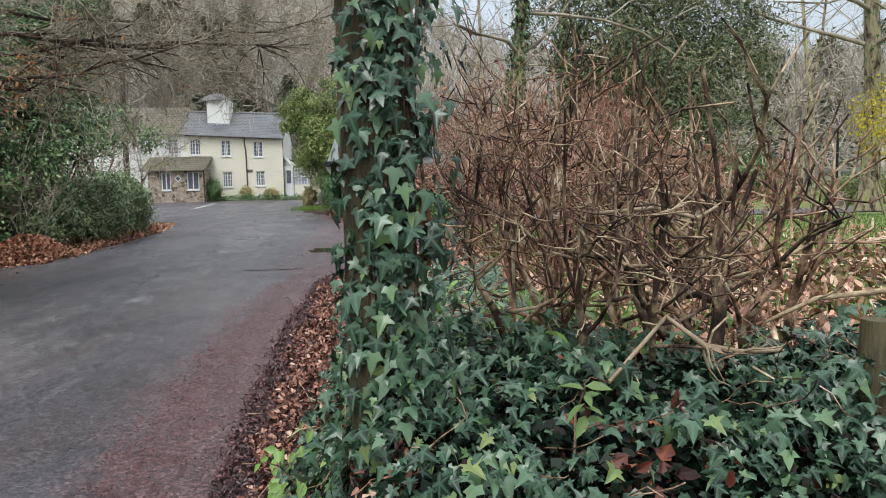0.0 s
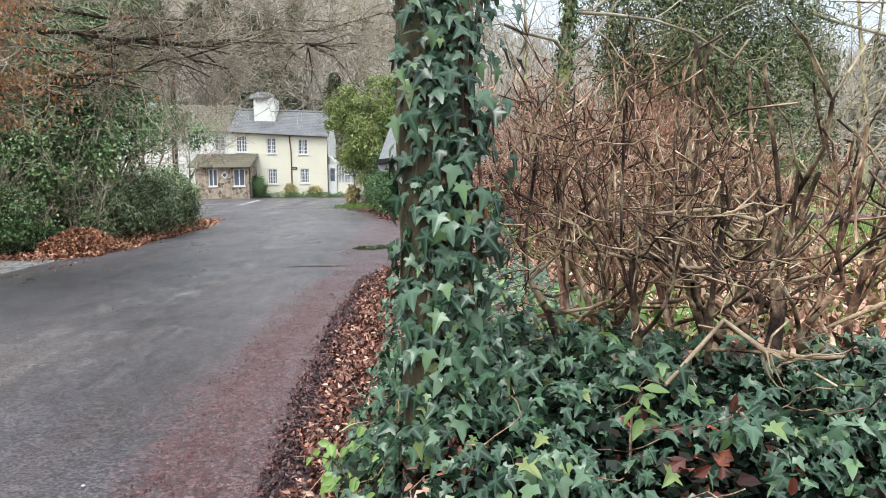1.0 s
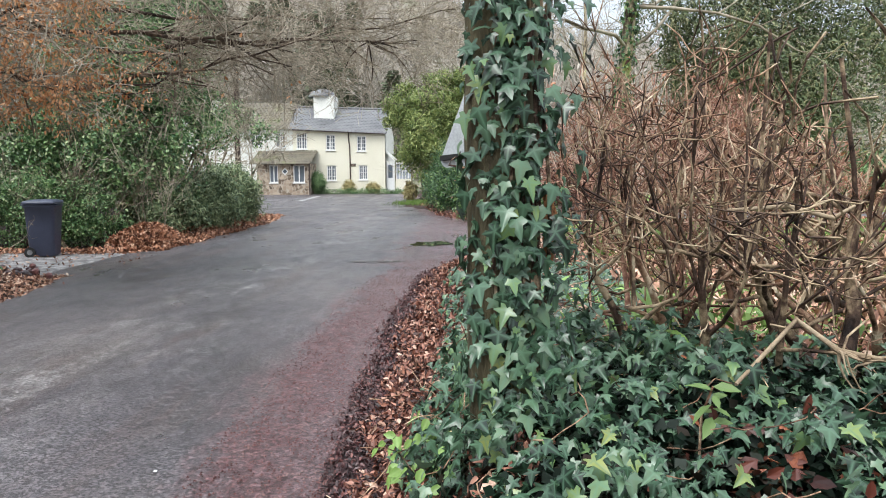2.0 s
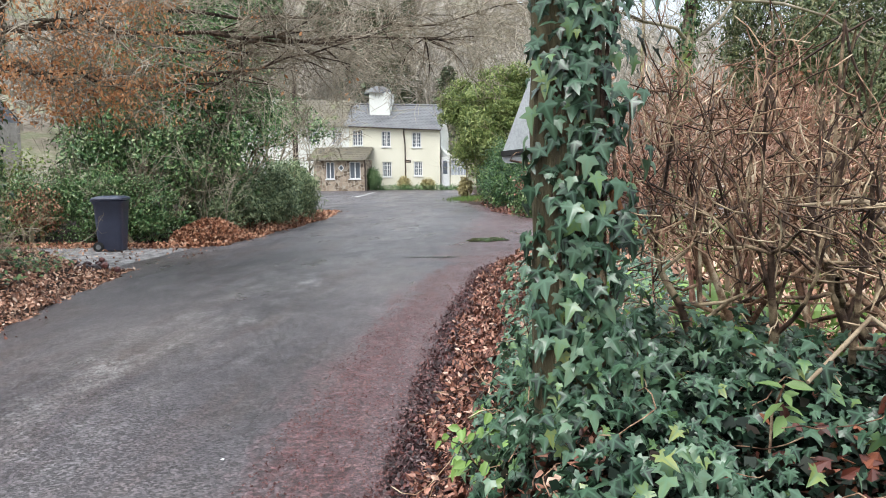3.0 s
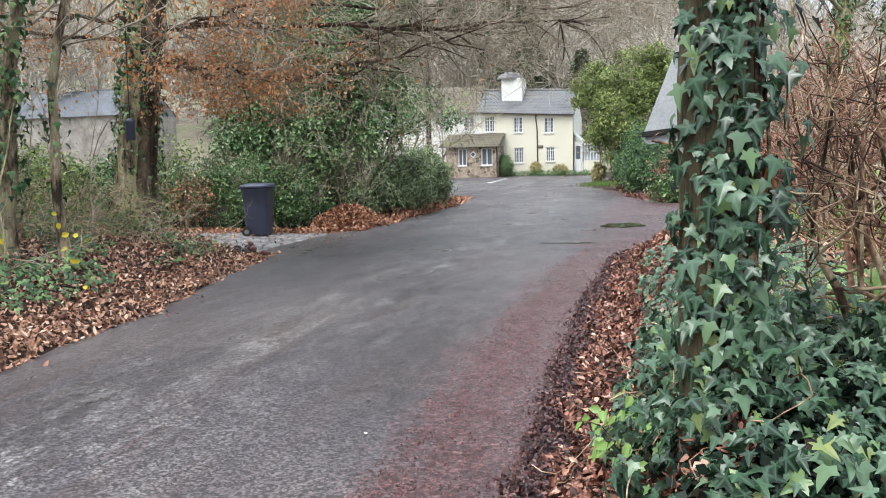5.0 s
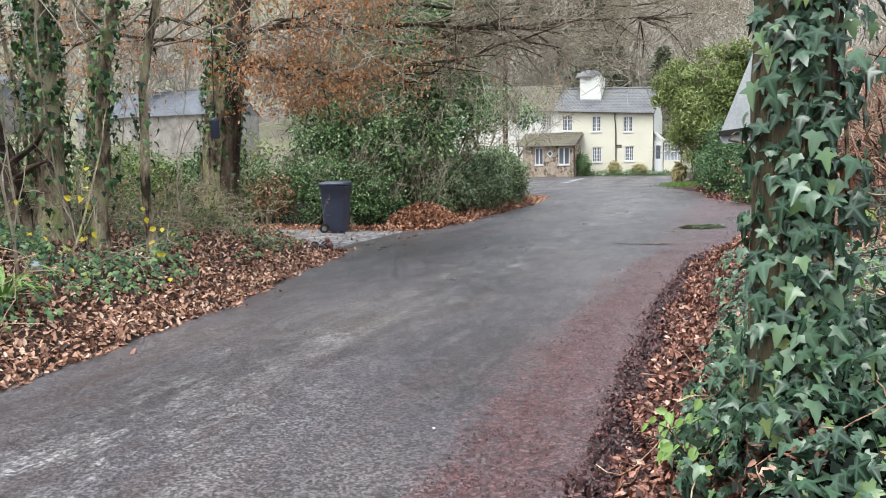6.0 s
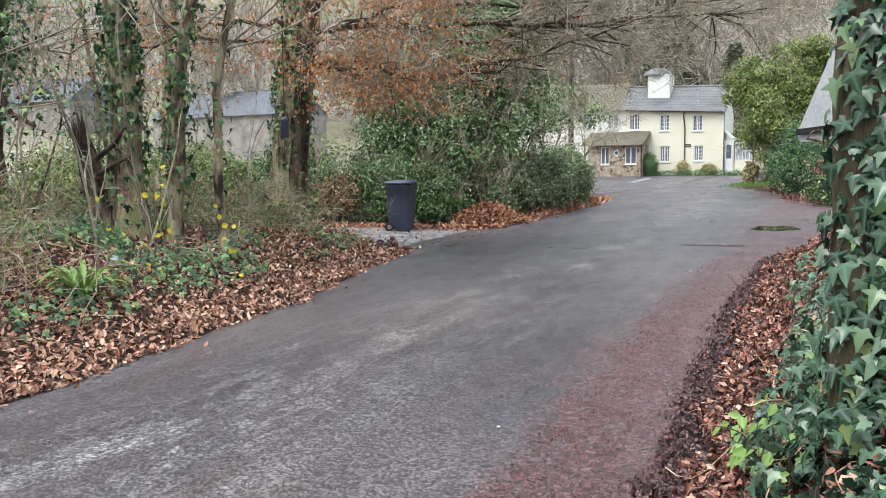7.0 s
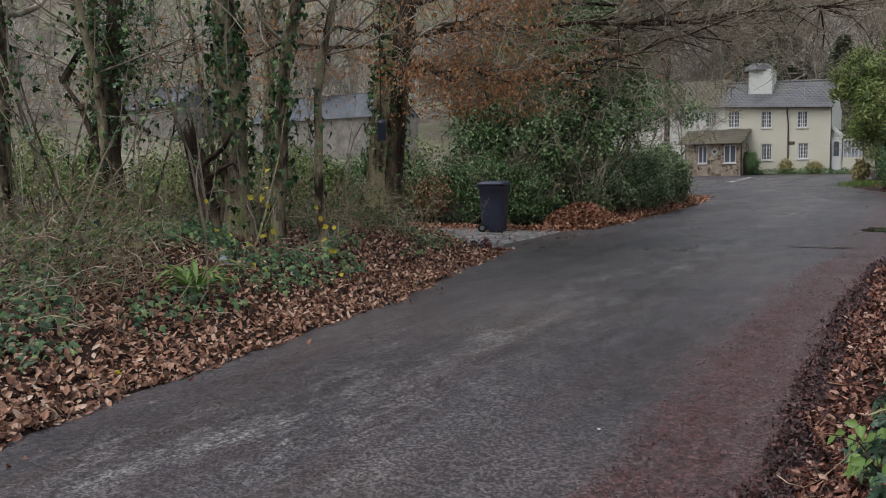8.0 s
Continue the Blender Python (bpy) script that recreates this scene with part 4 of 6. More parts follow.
def leaf_heap():
    n = 5200
    r, a = np.sqrt(rng.random(n)), rng.uniform(0, 6.28, n)
    x, y = -7.0 + r * np.cos(a) * 0.9, 17.3 + r * np.sin(a) * 0.6
    z = np.maximum(height(x, y), 0) + 0.4 * np.maximum(0, 1 - r ** 1.6) + rng.uniform(0, 0.05, n)
    b = Buf()
    leaves(b, np.stack([x, y, z], 1), np.stack([np.cos(a) * r, np.sin(a) * r, 0 * a + 1], 1), rng.standard_normal((n, 3)), rng.uniform(0.05, 0.1, n), DEAD, 0.5)
    heap = base("leaf_heap", "raked heap of orange-brown leaves beside the hedge", "leaves", at=pose(0, 0, 0))
    put("heap_leaves", b, M_HEAP, heap, kind="stuff")
    b = Buf()
    rr = np.linspace(0, 1, 9)
    v = [(-7.0 + 0.9 * q * math.cos(t), 17.3 + 0.6 * q * math.sin(t), float(height(-7.0, 17.3)) + 0.36 * (1 - q ** 1.6) - 0.08) for q in rr for t in np.arange(16) * math.pi / 8]
    b.add(v, [(i * 16 + k, i * 16 + 16 + k, i * 16 + 16 + (k + 1) % 16, i * 16 + (k + 1) % 16) for i in range(8) for k in range(16)])
    put("heap_core", b, M_SOIL, heap, smooth=True)


leaf_heap()


# ---- grit, puddle and cracks on the lane ----
def grit():
    n = 9000
    y = 2.4 + 14 * rng.random(n) ** 1.4
    x = road_right(y) - 0.75 * rng.random(n) ** 1.4 + 0.15
    sv = np.array([(1, 0, 0), (-0.6, 0.8, 0), (-0.5, -0.8, 0), (0, 0, 0.8)], float)
    sf = np.array([(0, 1, 3), (1, 2, 3), (2, 0, 3)])
    b = Buf()
    leaves(b, np.stack([x, y, 0 * x - 0.004], 1), np.tile((0, 0, 1.0), (n, 1)), rng.standard_normal((n, 3)), rng.uniform(0.003, 0.011, n), (sv, sf, np.zeros(4)), 0.2)
    put("grit", b, M_REDGRAVEL, None, "loose reddish grit at the road edge", "gravel", kind="stuff")


grit()


def puddle(cx, cy, rx, ry, z, label, seed, material=None):
    b = Buf()
    t = np.arange(40) / 40 * 2 * np.pi
    w = 1 + 0.22 * np.sin(t * 2 + seed) + 0.14 * np.sin(t * 5 + seed * 2) + 0.1 * np.sin(t * 9 + seed * 3)
    v = np.stack([cx + rx * w * np.cos(t), cy + ry * w * np.sin(t), 0 * t + z], 1)
    b.add(np.concatenate([v, [(cx, cy, z)]]), [(k, (k + 1) % 40, 40) for k in range(40)])
    put("puddle", b, material or M_WATER, None, label, "puddle", kind="structure")


puddle(-0.8, 17.3, 0.36, 0.62, 0.005, "shallow dark puddle beside the lane", 1.0)
puddle(-1.55, 13.7, 0.42, 0.09, 0.016, "narrow wet crack in the asphalt", 0.4)


def paper_scrap():
    b = Buf()
    b.add([(-0.01, -0.006, 0.002), (0.009, -0.008, 0.001), (0.011, 0.006, 0.004), (-0.008, 0.008, 0.002), (0, 0, 0.007)], [(0, 1, 4), (1, 2, 4), (2, 3, 4), (3, 0, 4)])
    scrap = base("paper_scrap", "tiny white scrap lying on the asphalt", "litter", at=pose(-1.475, 4.09, 0.008))
    put("scrap", b, M_FRAME, scrap)


paper_scrap()


# ---- wheelie bin ----
def wheelie_bin():
    thing = base("wheelie_bin", "dark blue-grey plastic wheelie bin standing on gravel", "bin", at=pose(-8.22, 15.3, height(-8.22, 15.3), 0, 0, 14))
    b = Buf()
    rows = [(0.0, 0.215, 0.25), (0.02, 0.225, 0.26), (0.55, 0.255, 0.31), (0.93, 0.275, 0.345), (0.94, 0.295, 0.365), (0.985, 0.297, 0.367)]
    ring = []
    for z, hx, hy in rows:
        for k in range(20):
            a = (k + 0.5) / 20 * 2 * math.pi
            c, s = math.cos(a), math.sin(a)
            ring.append((math.copysign(abs(c) ** 0.25, c) * hx, math.copysign(abs(s) ** 0.25, s) * hy, z + 0.02))
    f = [(r * 20 + k, r * 20 + (k + 1) % 20, r * 20 + 20 + (k + 1) % 20, r * 20 + 20 + k) for r in range(len(rows) - 1) for k in range(20)]
    b.add(ring, f)
    b.add(ring[:20] + [(0, 0, 0.02)], [(k, 20, (k + 1) % 20) for k in range(20)])
    put("body", b, M_BIN, thing, smooth=True)
    b = Buf()
    lid = [(1.0, 0.305, 0.375), (1.03, 0.31, 0.385), (1.055, 0.29, 0.36), (1.08, 0.2, 0.26), (1.088, 0.02, 0.02)]
    ring = []
    for z, hx, hy in lid:
        for k in range(20):
            a = (k + 0.5) / 20 * 2 * math.pi
            c, s = math.cos(a), math.sin(a)
            ring.append((math.copysign(abs(c) ** 0.25, c) * hx, math.copysign(abs(s) ** 0.25, s) * hy - 0.01, z + 0.02))
    b.add(ring, [(r * 20 + k, r * 20 + (k + 1) % 20, r * 20 + 20 + (k + 1) % 20, r * 20 + 20 + k) for r in range(len(lid) - 1) for k in range(20)])
    put("lid", b, M_BIN, thing, smooth=True)
    b = Buf()
    tube_line(b, [(-0.34, -0.2, 1.0), (-0.36, 0, 1.0), (-0.34, 0.2, 1.0)], [0.016] * 3, 8)
    put("handle", b, M_BIN, thing, smooth=True)
    for sy in (-0.27, 0.27):
        b = Buf()
        tube_line(b, [(-0.2, sy - 0.03, 0.1), (-0.2, sy, 0.1), (-0.2, sy + 0.03, 0.1)], [0.1, 0.1, 0.1], 18)
        w = put("wheel", b, M_RUBBER, thing, smooth=False)
        b = Buf()
        tube_line(b, [(-0.2, sy - 0.035, 0.1), (-0.2, sy + 0.035, 0.1)], [0.05, 0.05], 14)
        put("hub", b, M_SLATE, w)


wheelie_bin()


# ---- trees of the left bank ----
def trunk_tree(at, d, length, r, label, depth=3, ivy=0, bends=0.08, kids=2, beech=0, group="trees on the bank", up=0.04):
    x, y = at
    thing = base("tree", label, "tree", group, at=pose(x, y, float(height(x, y)) - 0.1))
    d = unit(np.array(d, float))
    p, pts, rad = np.zeros(3), [np.zeros(3)], [r * 1.5]
    segs, tips = [], []
    n = 12
    for k in range(n):
        d = unit(d + rng.standard_normal(3) * bends + (0, 0, 0.03))
        p = p + d * length / n
        pts.append(p)
        rad.append(r * (1 - 0.6 * (k + 1) / n))
        if k > 3:
            for _ in range(2):
                a = rng.uniform(0, 6.28)
                grow(segs, tips, p, (math.cos(a), math.sin(a), 0.35), length * 0.3 * rng.uniform(0.6, 1.2), rad[-1] * 0.35, depth, up, 0.16, kids, 0.7)
    b = Buf()
    tube_line(b, pts, rad, 14, 0, 0.05)
    put("trunk", b, M_BARK, thing, smooth=True)
    b = Buf()
    tubes(b, [s for s in segs if s[2] > 0.02], 6)
    tubes(b, [s for s in segs if s[2] <= 0.02], 3)
    put("branch_crown", b, M_TWIG, thing, kind="stuff", smooth=True)
    if ivy:
        b = Buf()
        k = np.maximum(rng.integers(0, n * 8 // 10, ivy), rng.integers(0, n // 3, ivy))
        t = rng.random((ivy, 1))
        P = np.array(pts)
        q = P[k] * (1 - t) + P[k + 1] * t
        a = rng.uniform(0, 6.28, ivy)
        o = np.stack([np.cos(a), np.sin(a), 0 * a + 0.3], 1)
        q = q + o * (np.array(rad)[k] + rng.uniform(0.0, 0.12, ivy))[:, None]
        leaves(b, q, o, np.tile((0.0, 0, -1), (ivy, 1)), rng.uniform(0.05, 0.1, ivy), IVY2, 0.5)
        put("ivy", b, M_IVY_TREE, thing, "green ivy climbing the trunk", kind="stuff")
    if beech and tips:
        b = Buf()
        tp = np.array([q for q, _ in tips])
        idx = rng.integers(0, len(tp), beech)
        q = tp[idx] + rng.standard_normal((beech, 3)) * 0.12
        leaves(b, q, rng.standard_normal((beech, 3)), np.tile((0.0, 0, -1), (beech, 1)) + rng.standard_normal((beech, 3)) * .5, rng.uniform(0.06, 0.1, beech), OVAL, 0.4)
        put("foliage", b, M_BEECH, thing, "withered copper-brown leaves", kind="stuff")
    return thing


beech = trunk_tree((-8.1, 11.0), (0.1, 0, 1), 9, 0.32, "large mossy beech trunk wrapped in ivy with copper leaves", 3, 1900, 0.03, 2, 1300)
trunk_tree((-7.3, 7.0), (0.03, 0, 1), 8, 0.17, "mossy ivy-clad tree trunk on the bank", 3, 1300, 0.03)
trunk_tree((-6.95, 7.3), (0.2, 0, 1), 6, 0.09, "slender ivy-clad tree leaning over the bank", 3, 500)
trunk_tree((-6.4, 7.6), (0.06, 0, 1), 6, 0.06, "slender bare sapling on the bank", 2, 80)
trunk_tree((-10.6, 5.8), (0.1, 0, 1), 7, 0.2, "grey tree trunk among brambles on the bank", 3, 500)
trunk_tree((-8.6, 6.2), (-0.05, 0, 1), 5, 0.07, "slender grey sapling on the bank", 2, 60)
for k in range(4):
    trunk_tree((-14.5 + k * 1.1 + rng.uniform(-.3, .3), 7.5 + rng.uniform(-2, 3)), (rng.normal(0, .12), 0, 1), rng.uniform(4, 7), rng.uniform(0.03, 0.08), "slender bare sapling in the hedge belt", 2, int(rng.integers(0, 500)))
trunk_tree((-13.5, 14), (0, 0, 1), 9, 0.16, "bare hedgerow tree behind the bank", 3, 300)
trunk_tree((-17, 12), (0, 0, 1), 9, 0.18, "bare hedgerow tree behind the bank", 3, 300)

b = Buf()
tube_line(b, [(0.26, -0.02, 0), (0.3, -0.05, 0.7), (0.38, -0.05, 1.6), (0.5, 0, 2.6), (0.72, 0.05, 3.8), (1.1, 0.1, 5.4)], [0.24, 0.19, 0.17, 0.16, 0.14, 0.1], 13, 0, 0.1)
put("side_stem", b, M_BARK_DARK, beech, "dark rough side stem", smooth=True)


def broken_stump():
    x, y = -7.75, 6.8
    thing = base("tree_stump", "dark broken leaning tree stump on the bank", "stump", at=pose(x, y, float(height(x, y)) - 0.1))
    b = Buf()
    tube_line(b, [(0.25, 0, 0), (0.2, 0, 0.25), (0.13, 0.02, 0.5), (0.05, 0, 0.8), (-0.03, 0.02, 1.05), (-0.1, 0, 1.3)], [0.17, 0.14, 0.125, 0.11, 0.1, 0.07], 13, 0, 0.2)
    put("trunk", b, M_BARK_DARK, thing)
    for k in range(9):
        a, z = rng.uniform(0, 6.28), rng.uniform(0.75, 1.15)
        o = np.array((0.15 - 0.19 * z + 0.08 * math.cos(a), 0.08 * math.sin(a), z))
        b = Buf()
        tube_line(b, [o, o + (-0.07, 0, 0.22), o + (-0.13 + rng.normal(0, 0.04), 0, rng.uniform(0.34, 0.6))], [0.035, 0.024, 0.005], 6, 0, 0.15)
        put("splinter", b, M_BARK_DARK, thing)
    for k in range(3):
        b = Buf()
        tube_line(b, [(0.1, -0.05, 0.5 + 0.2 * k), (0.4 + 0.1 * k, -0.1, 0.62 + 0.25 * k), (0.75, -0.1, 0.6 + 0.35 * k)], [0.04, 0.03, 0.015], 7, 0, 0.12)
        put("broken_limb", b, M_BARK_DARK, thing)


def dark_fork():
    x, y = -9.15, 6.6
    thing = base("forked_tree", "dark forked tree hung with ivy on the bank", "tree", "trees on the bank", at=pose(x, y, float(height(x, y)) - 0.1))
    b = Buf()
    tube_line(b, [(0, 0, 0), (-0.03, 0, 0.6), (-0.05, 0, 1.1), (0.03, 0, 1.7), (0.2, 0, 2.5), (0.4, 0, 3.6)], [0.2, 0.17, 0.16, 0.13, 0.1, 0.07], 12, 0, 0.1)
    put("trunk", b, M_BARK_DARK, thing)
    for pts in ([(-0.05, 0, 1.0), (-0.35, 0, 1.3), (-0.6, 0, 1.75), (-0.95, 0, 2.1)], [(-0.6, 0, 1.75), (-0.25, -0.05, 1.72), (0.05, -0.1, 1.6)], [(-0.95, 0, 2.1), (-0.6, 0, 2.4), (-0.1, 0, 2.6)], [(0.1, 0, 1.9), (0.4, 0, 1.5), (0.8, 0, 1.35)]):
        b = Buf()
        tube_line(b, pts, np.linspace(0.055, 0.025, len(pts)), 8, 0, 0.08)
        put("fork_limb", b, M_BARK_DARK, thing)
    n = 1500
    q = np.array([(0.15, -0.05, 2.5)]) + rng.standard_normal((n, 3)) * (0.28, 0.2, 0.5)
    b = Buf()
    leaves(b, q, rng.standard_normal((n, 3)) + (0, -0.6, 0.5), rng.standard_normal((n, 3)) + (0, 0, -1), rng.uniform(0.04, 0.08, n), IVY2, 0.4)
    put("ivy_cover", b, M_IVY_TREE, thing, "green ivy clump", kind="stuff")


broken_stump()
dark_fork()


# the beech limbs that reach over the lane
def limb(start, end, sag, r, twigs, copper, spread=0.75, reach=0.9, depth=2):
    segs, tips = [], []
    s, e = np.array(start, float), np.array(end, float)
    pts = [s + (e - s) * t + np.array((0, 0, sag * math.sin(math.pi * t))) + rng.standard_normal(3) * 0.05 for t in np.linspace(0, 1, 12)]
    for k in range(11):
        segs.append((pts[k], pts[k + 1], r * (1 - 0.075 * k), r * (1 - 0.075 * (k + 1))))
    for _ in range(twigs):
        k = rng.integers(2, 12)
        d = unit(e - s) + rng.standard_normal(3) * (0.8, 0.8, 0.45) + (0, 0, -0.05)
        new_segs = []
        grow(new_segs, tips, pts[k], d, reach * rng.uniform(0.6, 1.2), r * 0.28, depth, -0.02, 0.16, 3, spread, 4, 0.66)
        segs += [g for g in new_segs if g[1][2] > 2.0]
    o = np.array(beech.matrix_basis.translation)
    b = Buf()
    tubes(b, [(p - o, q - o, max(a, 0.004), max(c, 0.003)) for p, q, a, c in segs if a < 0.009], 4)
    tubes(b, [(p - o, q - o, a, c) for p, q, a, c in segs if a >= 0.009], 7, 1)
    part = put("limb", b, [M_TWIG, M_BARK_DARK], beech)
    if copper:
        tp = np.array([q for q, _ in tips])
        tp = tp[(tp[:, 0] < -3.9 - rng.random(len(tp)) * 1.5) & (tp[:, 2] > 2.2)]
        c = tp[rng.permutation(len(tp))[:max(8, len(tp) // 4)]]
        q = c[rng.integers(0, len(c), copper)] + rng.standard_normal((copper, 3)) * (0.13, 0.13, 0.07) - o
        b = Buf()
        leaves(b, q, rng.standard_normal((copper, 3)), rng.standard_normal((copper, 3)) * 0.5 + (0, 0, -1), rng.uniform(0.045, 0.078, copper), OVAL, 0.4)
        put("copper_foliage", b, M_BEECH, part, "withered copper-brown leaves", kind="stuff")


limb((-7.6, 11, 3.0), (-3.2, 12.5, 3.3), -0.3, 0.055, 34, 1800)
limb((-7.5, 11, 3.6), (-1.6, 13.5, 3.7), -0.1, 0.05, 56, 0)
limb((-7.6, 11, 4.0), (-2.5, 11, 4.2), 0.1, 0.05, 34, 1900)
limb((-7.8, 11, 3.3), (-5.0, 9.8, 3.4), 0.1, 0.04, 24, 1500)
limb((-7.8, 11, 2.9), (-5.5, 10.6, 2.7), 0.15, 0.035, 16, 1400, 0.7, 0.7)
limb((-7.8, 11, 3.6), (-9.5, 9.6, 3.6), 0.1, 0.04, 16, 800)
limb((-7.7, 11, 3.3), (-10.5, 8.0, 3.0), 0.2, 0.035, 14, 600)
limb((-7.5, 11, 4.6), (0.5, 14.5, 4.9), 0.2, 0.045, 60, 0)
limb((-4.5, 12.3, 3.4), (0.4, 15, 4.6), -0.1, 0.03, 50, 0)
limb((-6.0, 11.8, 3.5), (-3.0, 17, 3.9), -0.1, 0.03, 44, 0)
limb((-5.5, 11.9, 3.9), (-0.6, 17.5, 4.7), 0.0, 0.03, 50, 0)


# ---- undergrowth of the left bank ----
def undergrowth():
    n = 15000
    y = rng.uniform(1.0, 10.8, n)
    x = road_left(y) - 0.6 - 3.8 * rng.random(n) ** 0.8
    keep = ripple(x * 1.1, y * 0.9) > -0.1 - 0.25 * ss(0.6, 2.5, road_left(y) - x)
    x, y = x[keep], y[keep]
    b = Buf()
    g = slope(x, y)
    leaves(b, on_ground(x, y) + g * rng.uniform(0.02, 0.2, len(x))[:, None], g + (0.5, -0.4, 0.3), rng.standard_normal((len(x), 3)) + (0.5, 0, -.6), rng.uniform(0.035, 0.075, len(x)), IVY2, 0.4)
    put("ground_ivy", b, M_IVY_TREE, None, "green ivy carpeting the bank", "ivy", kind="stuff")
    for k in range(22):
        y0 = 2.6 + 7.6 * (k + rng.random()) / 22
        x0 = road_left(y0) - rng.uniform(1.45, 4.0)
        z0 = float(height(x0, y0))
        thing = base("bramble", "tangled bare bramble and dead stems on the bank", "bramble", "brambles on the bank", at=pose(x0, y0, z0))
        segs, pale = [], []
        for j in range(28):
            q = rng.standard_normal(3) * (0.4, 0.4, 0)
            q[2] = float(height(x0 + q[0], y0 + q[1])) - z0
            d = rng.standard_normal(3) * (0.8, 0.8, 0) + (0.15, 0, 1.3)
            m = int(rng.integers(5, 13))
            for i in range(m):
                d = unit(d + rng.standard_normal(3) * 0.26 + (0.01, 0, -0.13))
                w = q + d * 0.1
                w[2] = max(w[2], float(height(x0 + w[0], y0 + w[1])) - z0 + 0.01)
                (segs if j % 3 else pale).append((q, w, 0.0045, 0.004))
                for _ in range(2):
                    if rng.random() < 0.45:
                        e = w + rng.standard_normal(3) * 0.09
                        segs.append((w, e, 0.0028, 0.0022))
                        segs.append((e, e + rng.standard_normal(3) * 0.06, 0.0022, 0.0016))
                q = w
        put("cane_tangle", tubes(Buf(), segs, 3), M_BROWN_CANE if k % 3 else M_TWIG, thing, kind="stuff")
        put("dead_stem_tangle", tubes(Buf(), pale, 3), M_STRAW, thing, "straw-coloured dead stems", kind="stuff")
        m = 260
        b = Buf()
        q = rng.standard_normal((m, 3)) * (0.5, 0.5, 0.22) + (0, 0, 0.35)
        leaves(b, q, rng.standard_normal((m, 3)) + (0, 0, 1), rng.standard_normal((m, 3)), rng.uniform(0.03, 0.06, m), OVAL, 0.5)
        put("leaf_spray", b, M_OLIVE if k % 3 == 0 else M_WEED, thing, kind="stuff")


undergrowth()


def whips():
    """Thin upright shoots standing in the undergrowth."""
    for k in range(56):
        y = 2.0 + 8.2 * (k + rng.random()) / 56
        x = float(road_left(y)) - rng.uniform(1.6, 5.0)
        thing = base("whip", "thin upright bare shoot in the undergrowth", "shoot", "shoots on the bank", at=pose(x, y, float(height(x, y)) - 0.05))
        segs, tips = [], []
        grow(segs, tips, (0, 0, 0), rng.standard_normal(3) * (0.2, 0.2, 0) + (0, 0, 1), rng.uniform(1.6, 3.6), rng.uniform(0.009, 0.022), 1, 0.03, 0.1, 3, 0.6, 7, 0.3)
        put("stem_frame", tubes(Buf(), segs, 4), M_TWIG if k % 3 else M_BARK, thing)
        if k % 2:
            n = 90
            c = np.array([s[0] for s in segs])[rng.integers(0, len(segs), n)]
            b = Buf()
            leaves(b, c + rng.standard_normal((n, 3)) * 0.07, rng.standard_normal((n, 3)) + (0.3, -0.5, 0.6), rng.standard_normal((n, 3)) + (0, 0, -1), rng.uniform(0.03, 0.065, n), IVY2, 0.4)
            put("ivy_cover", b, M_IVY_TREE, thing, kind="stuff")


whips()


def yellow_sapling():
    x, y = -6.35, 6.6
    thing = base("hazel_sapling", "thin hazel sapling with a few yellow leaves", "sapling", at=pose(x, y, float(height(x, y))))
    segs, tips = [], []
    for k in range(6):
        grow(segs, tips, (0, 0, 0), rng.standard_normal(3) * (0.8, 0.4, 0) + (0.0, -0.2, 1.0), 0.75, 0.008, 1, 0.02, 0.2, 3, 0.7)
    put("stem_frame", tubes(Buf(), segs, 4), M_TWIG, thing)
    sh = Buf().add(OVAL[0] * (1.5, 1, 1), OVAL[1], 0, OVAL[2]).mesh("yellow_leaf", [M_YELLOW])
    for k in range(24):
        p = tips[rng.integers(len(tips))][0] + rng.standard_normal(3) * 0.08
        m = turns(1, np.array([(0.6, -0.7, 0.5)]), rng.standard_normal((1, 3)), 0.4)[0]
        ob = obj("leaf", sh, thing)
        s = rng.uniform(0.06, 0.1)
        ob.matrix_basis = Matrix.Translation(p) @ Matrix(m.tolist()).to_4x4() @ Matrix.Diagonal((s, s, s, 1))


yellow_sapling()
strap_fern((-5.7, 4.95, 0.3), 28, 0.5, "bright green hart's-tongue fern among fallen leaves", 1.7, 0.022)
strap_fern((-5.9, 3.0, 0.35), 9, 0.3, "dark green fern on the bank", 0.8, 0.03)


def earth_clod():
    b = Buf()
    for k in range(26):
        c = np.array((-6.55, 11.3, 0.12)) + rng.standard_normal(3) * (0.26, 0.2, 0.04)
        r = rng.uniform(0.03, 0.09)
        pts = [c + (0, 0, -r), c + (0, 0, -r * .5), c, c + (0, 0, r * .5), c + (0, 0, r * .8)]
        tube_line(b, pts, [r * .6, r, r * 1.1, r * .8, r * .2], 8, 0, 0.15)
    put("earth_mound", b, M_MUSH, None, "dark mound of turned earth beside the drive", "earth", kind="stuff")


earth_clod()


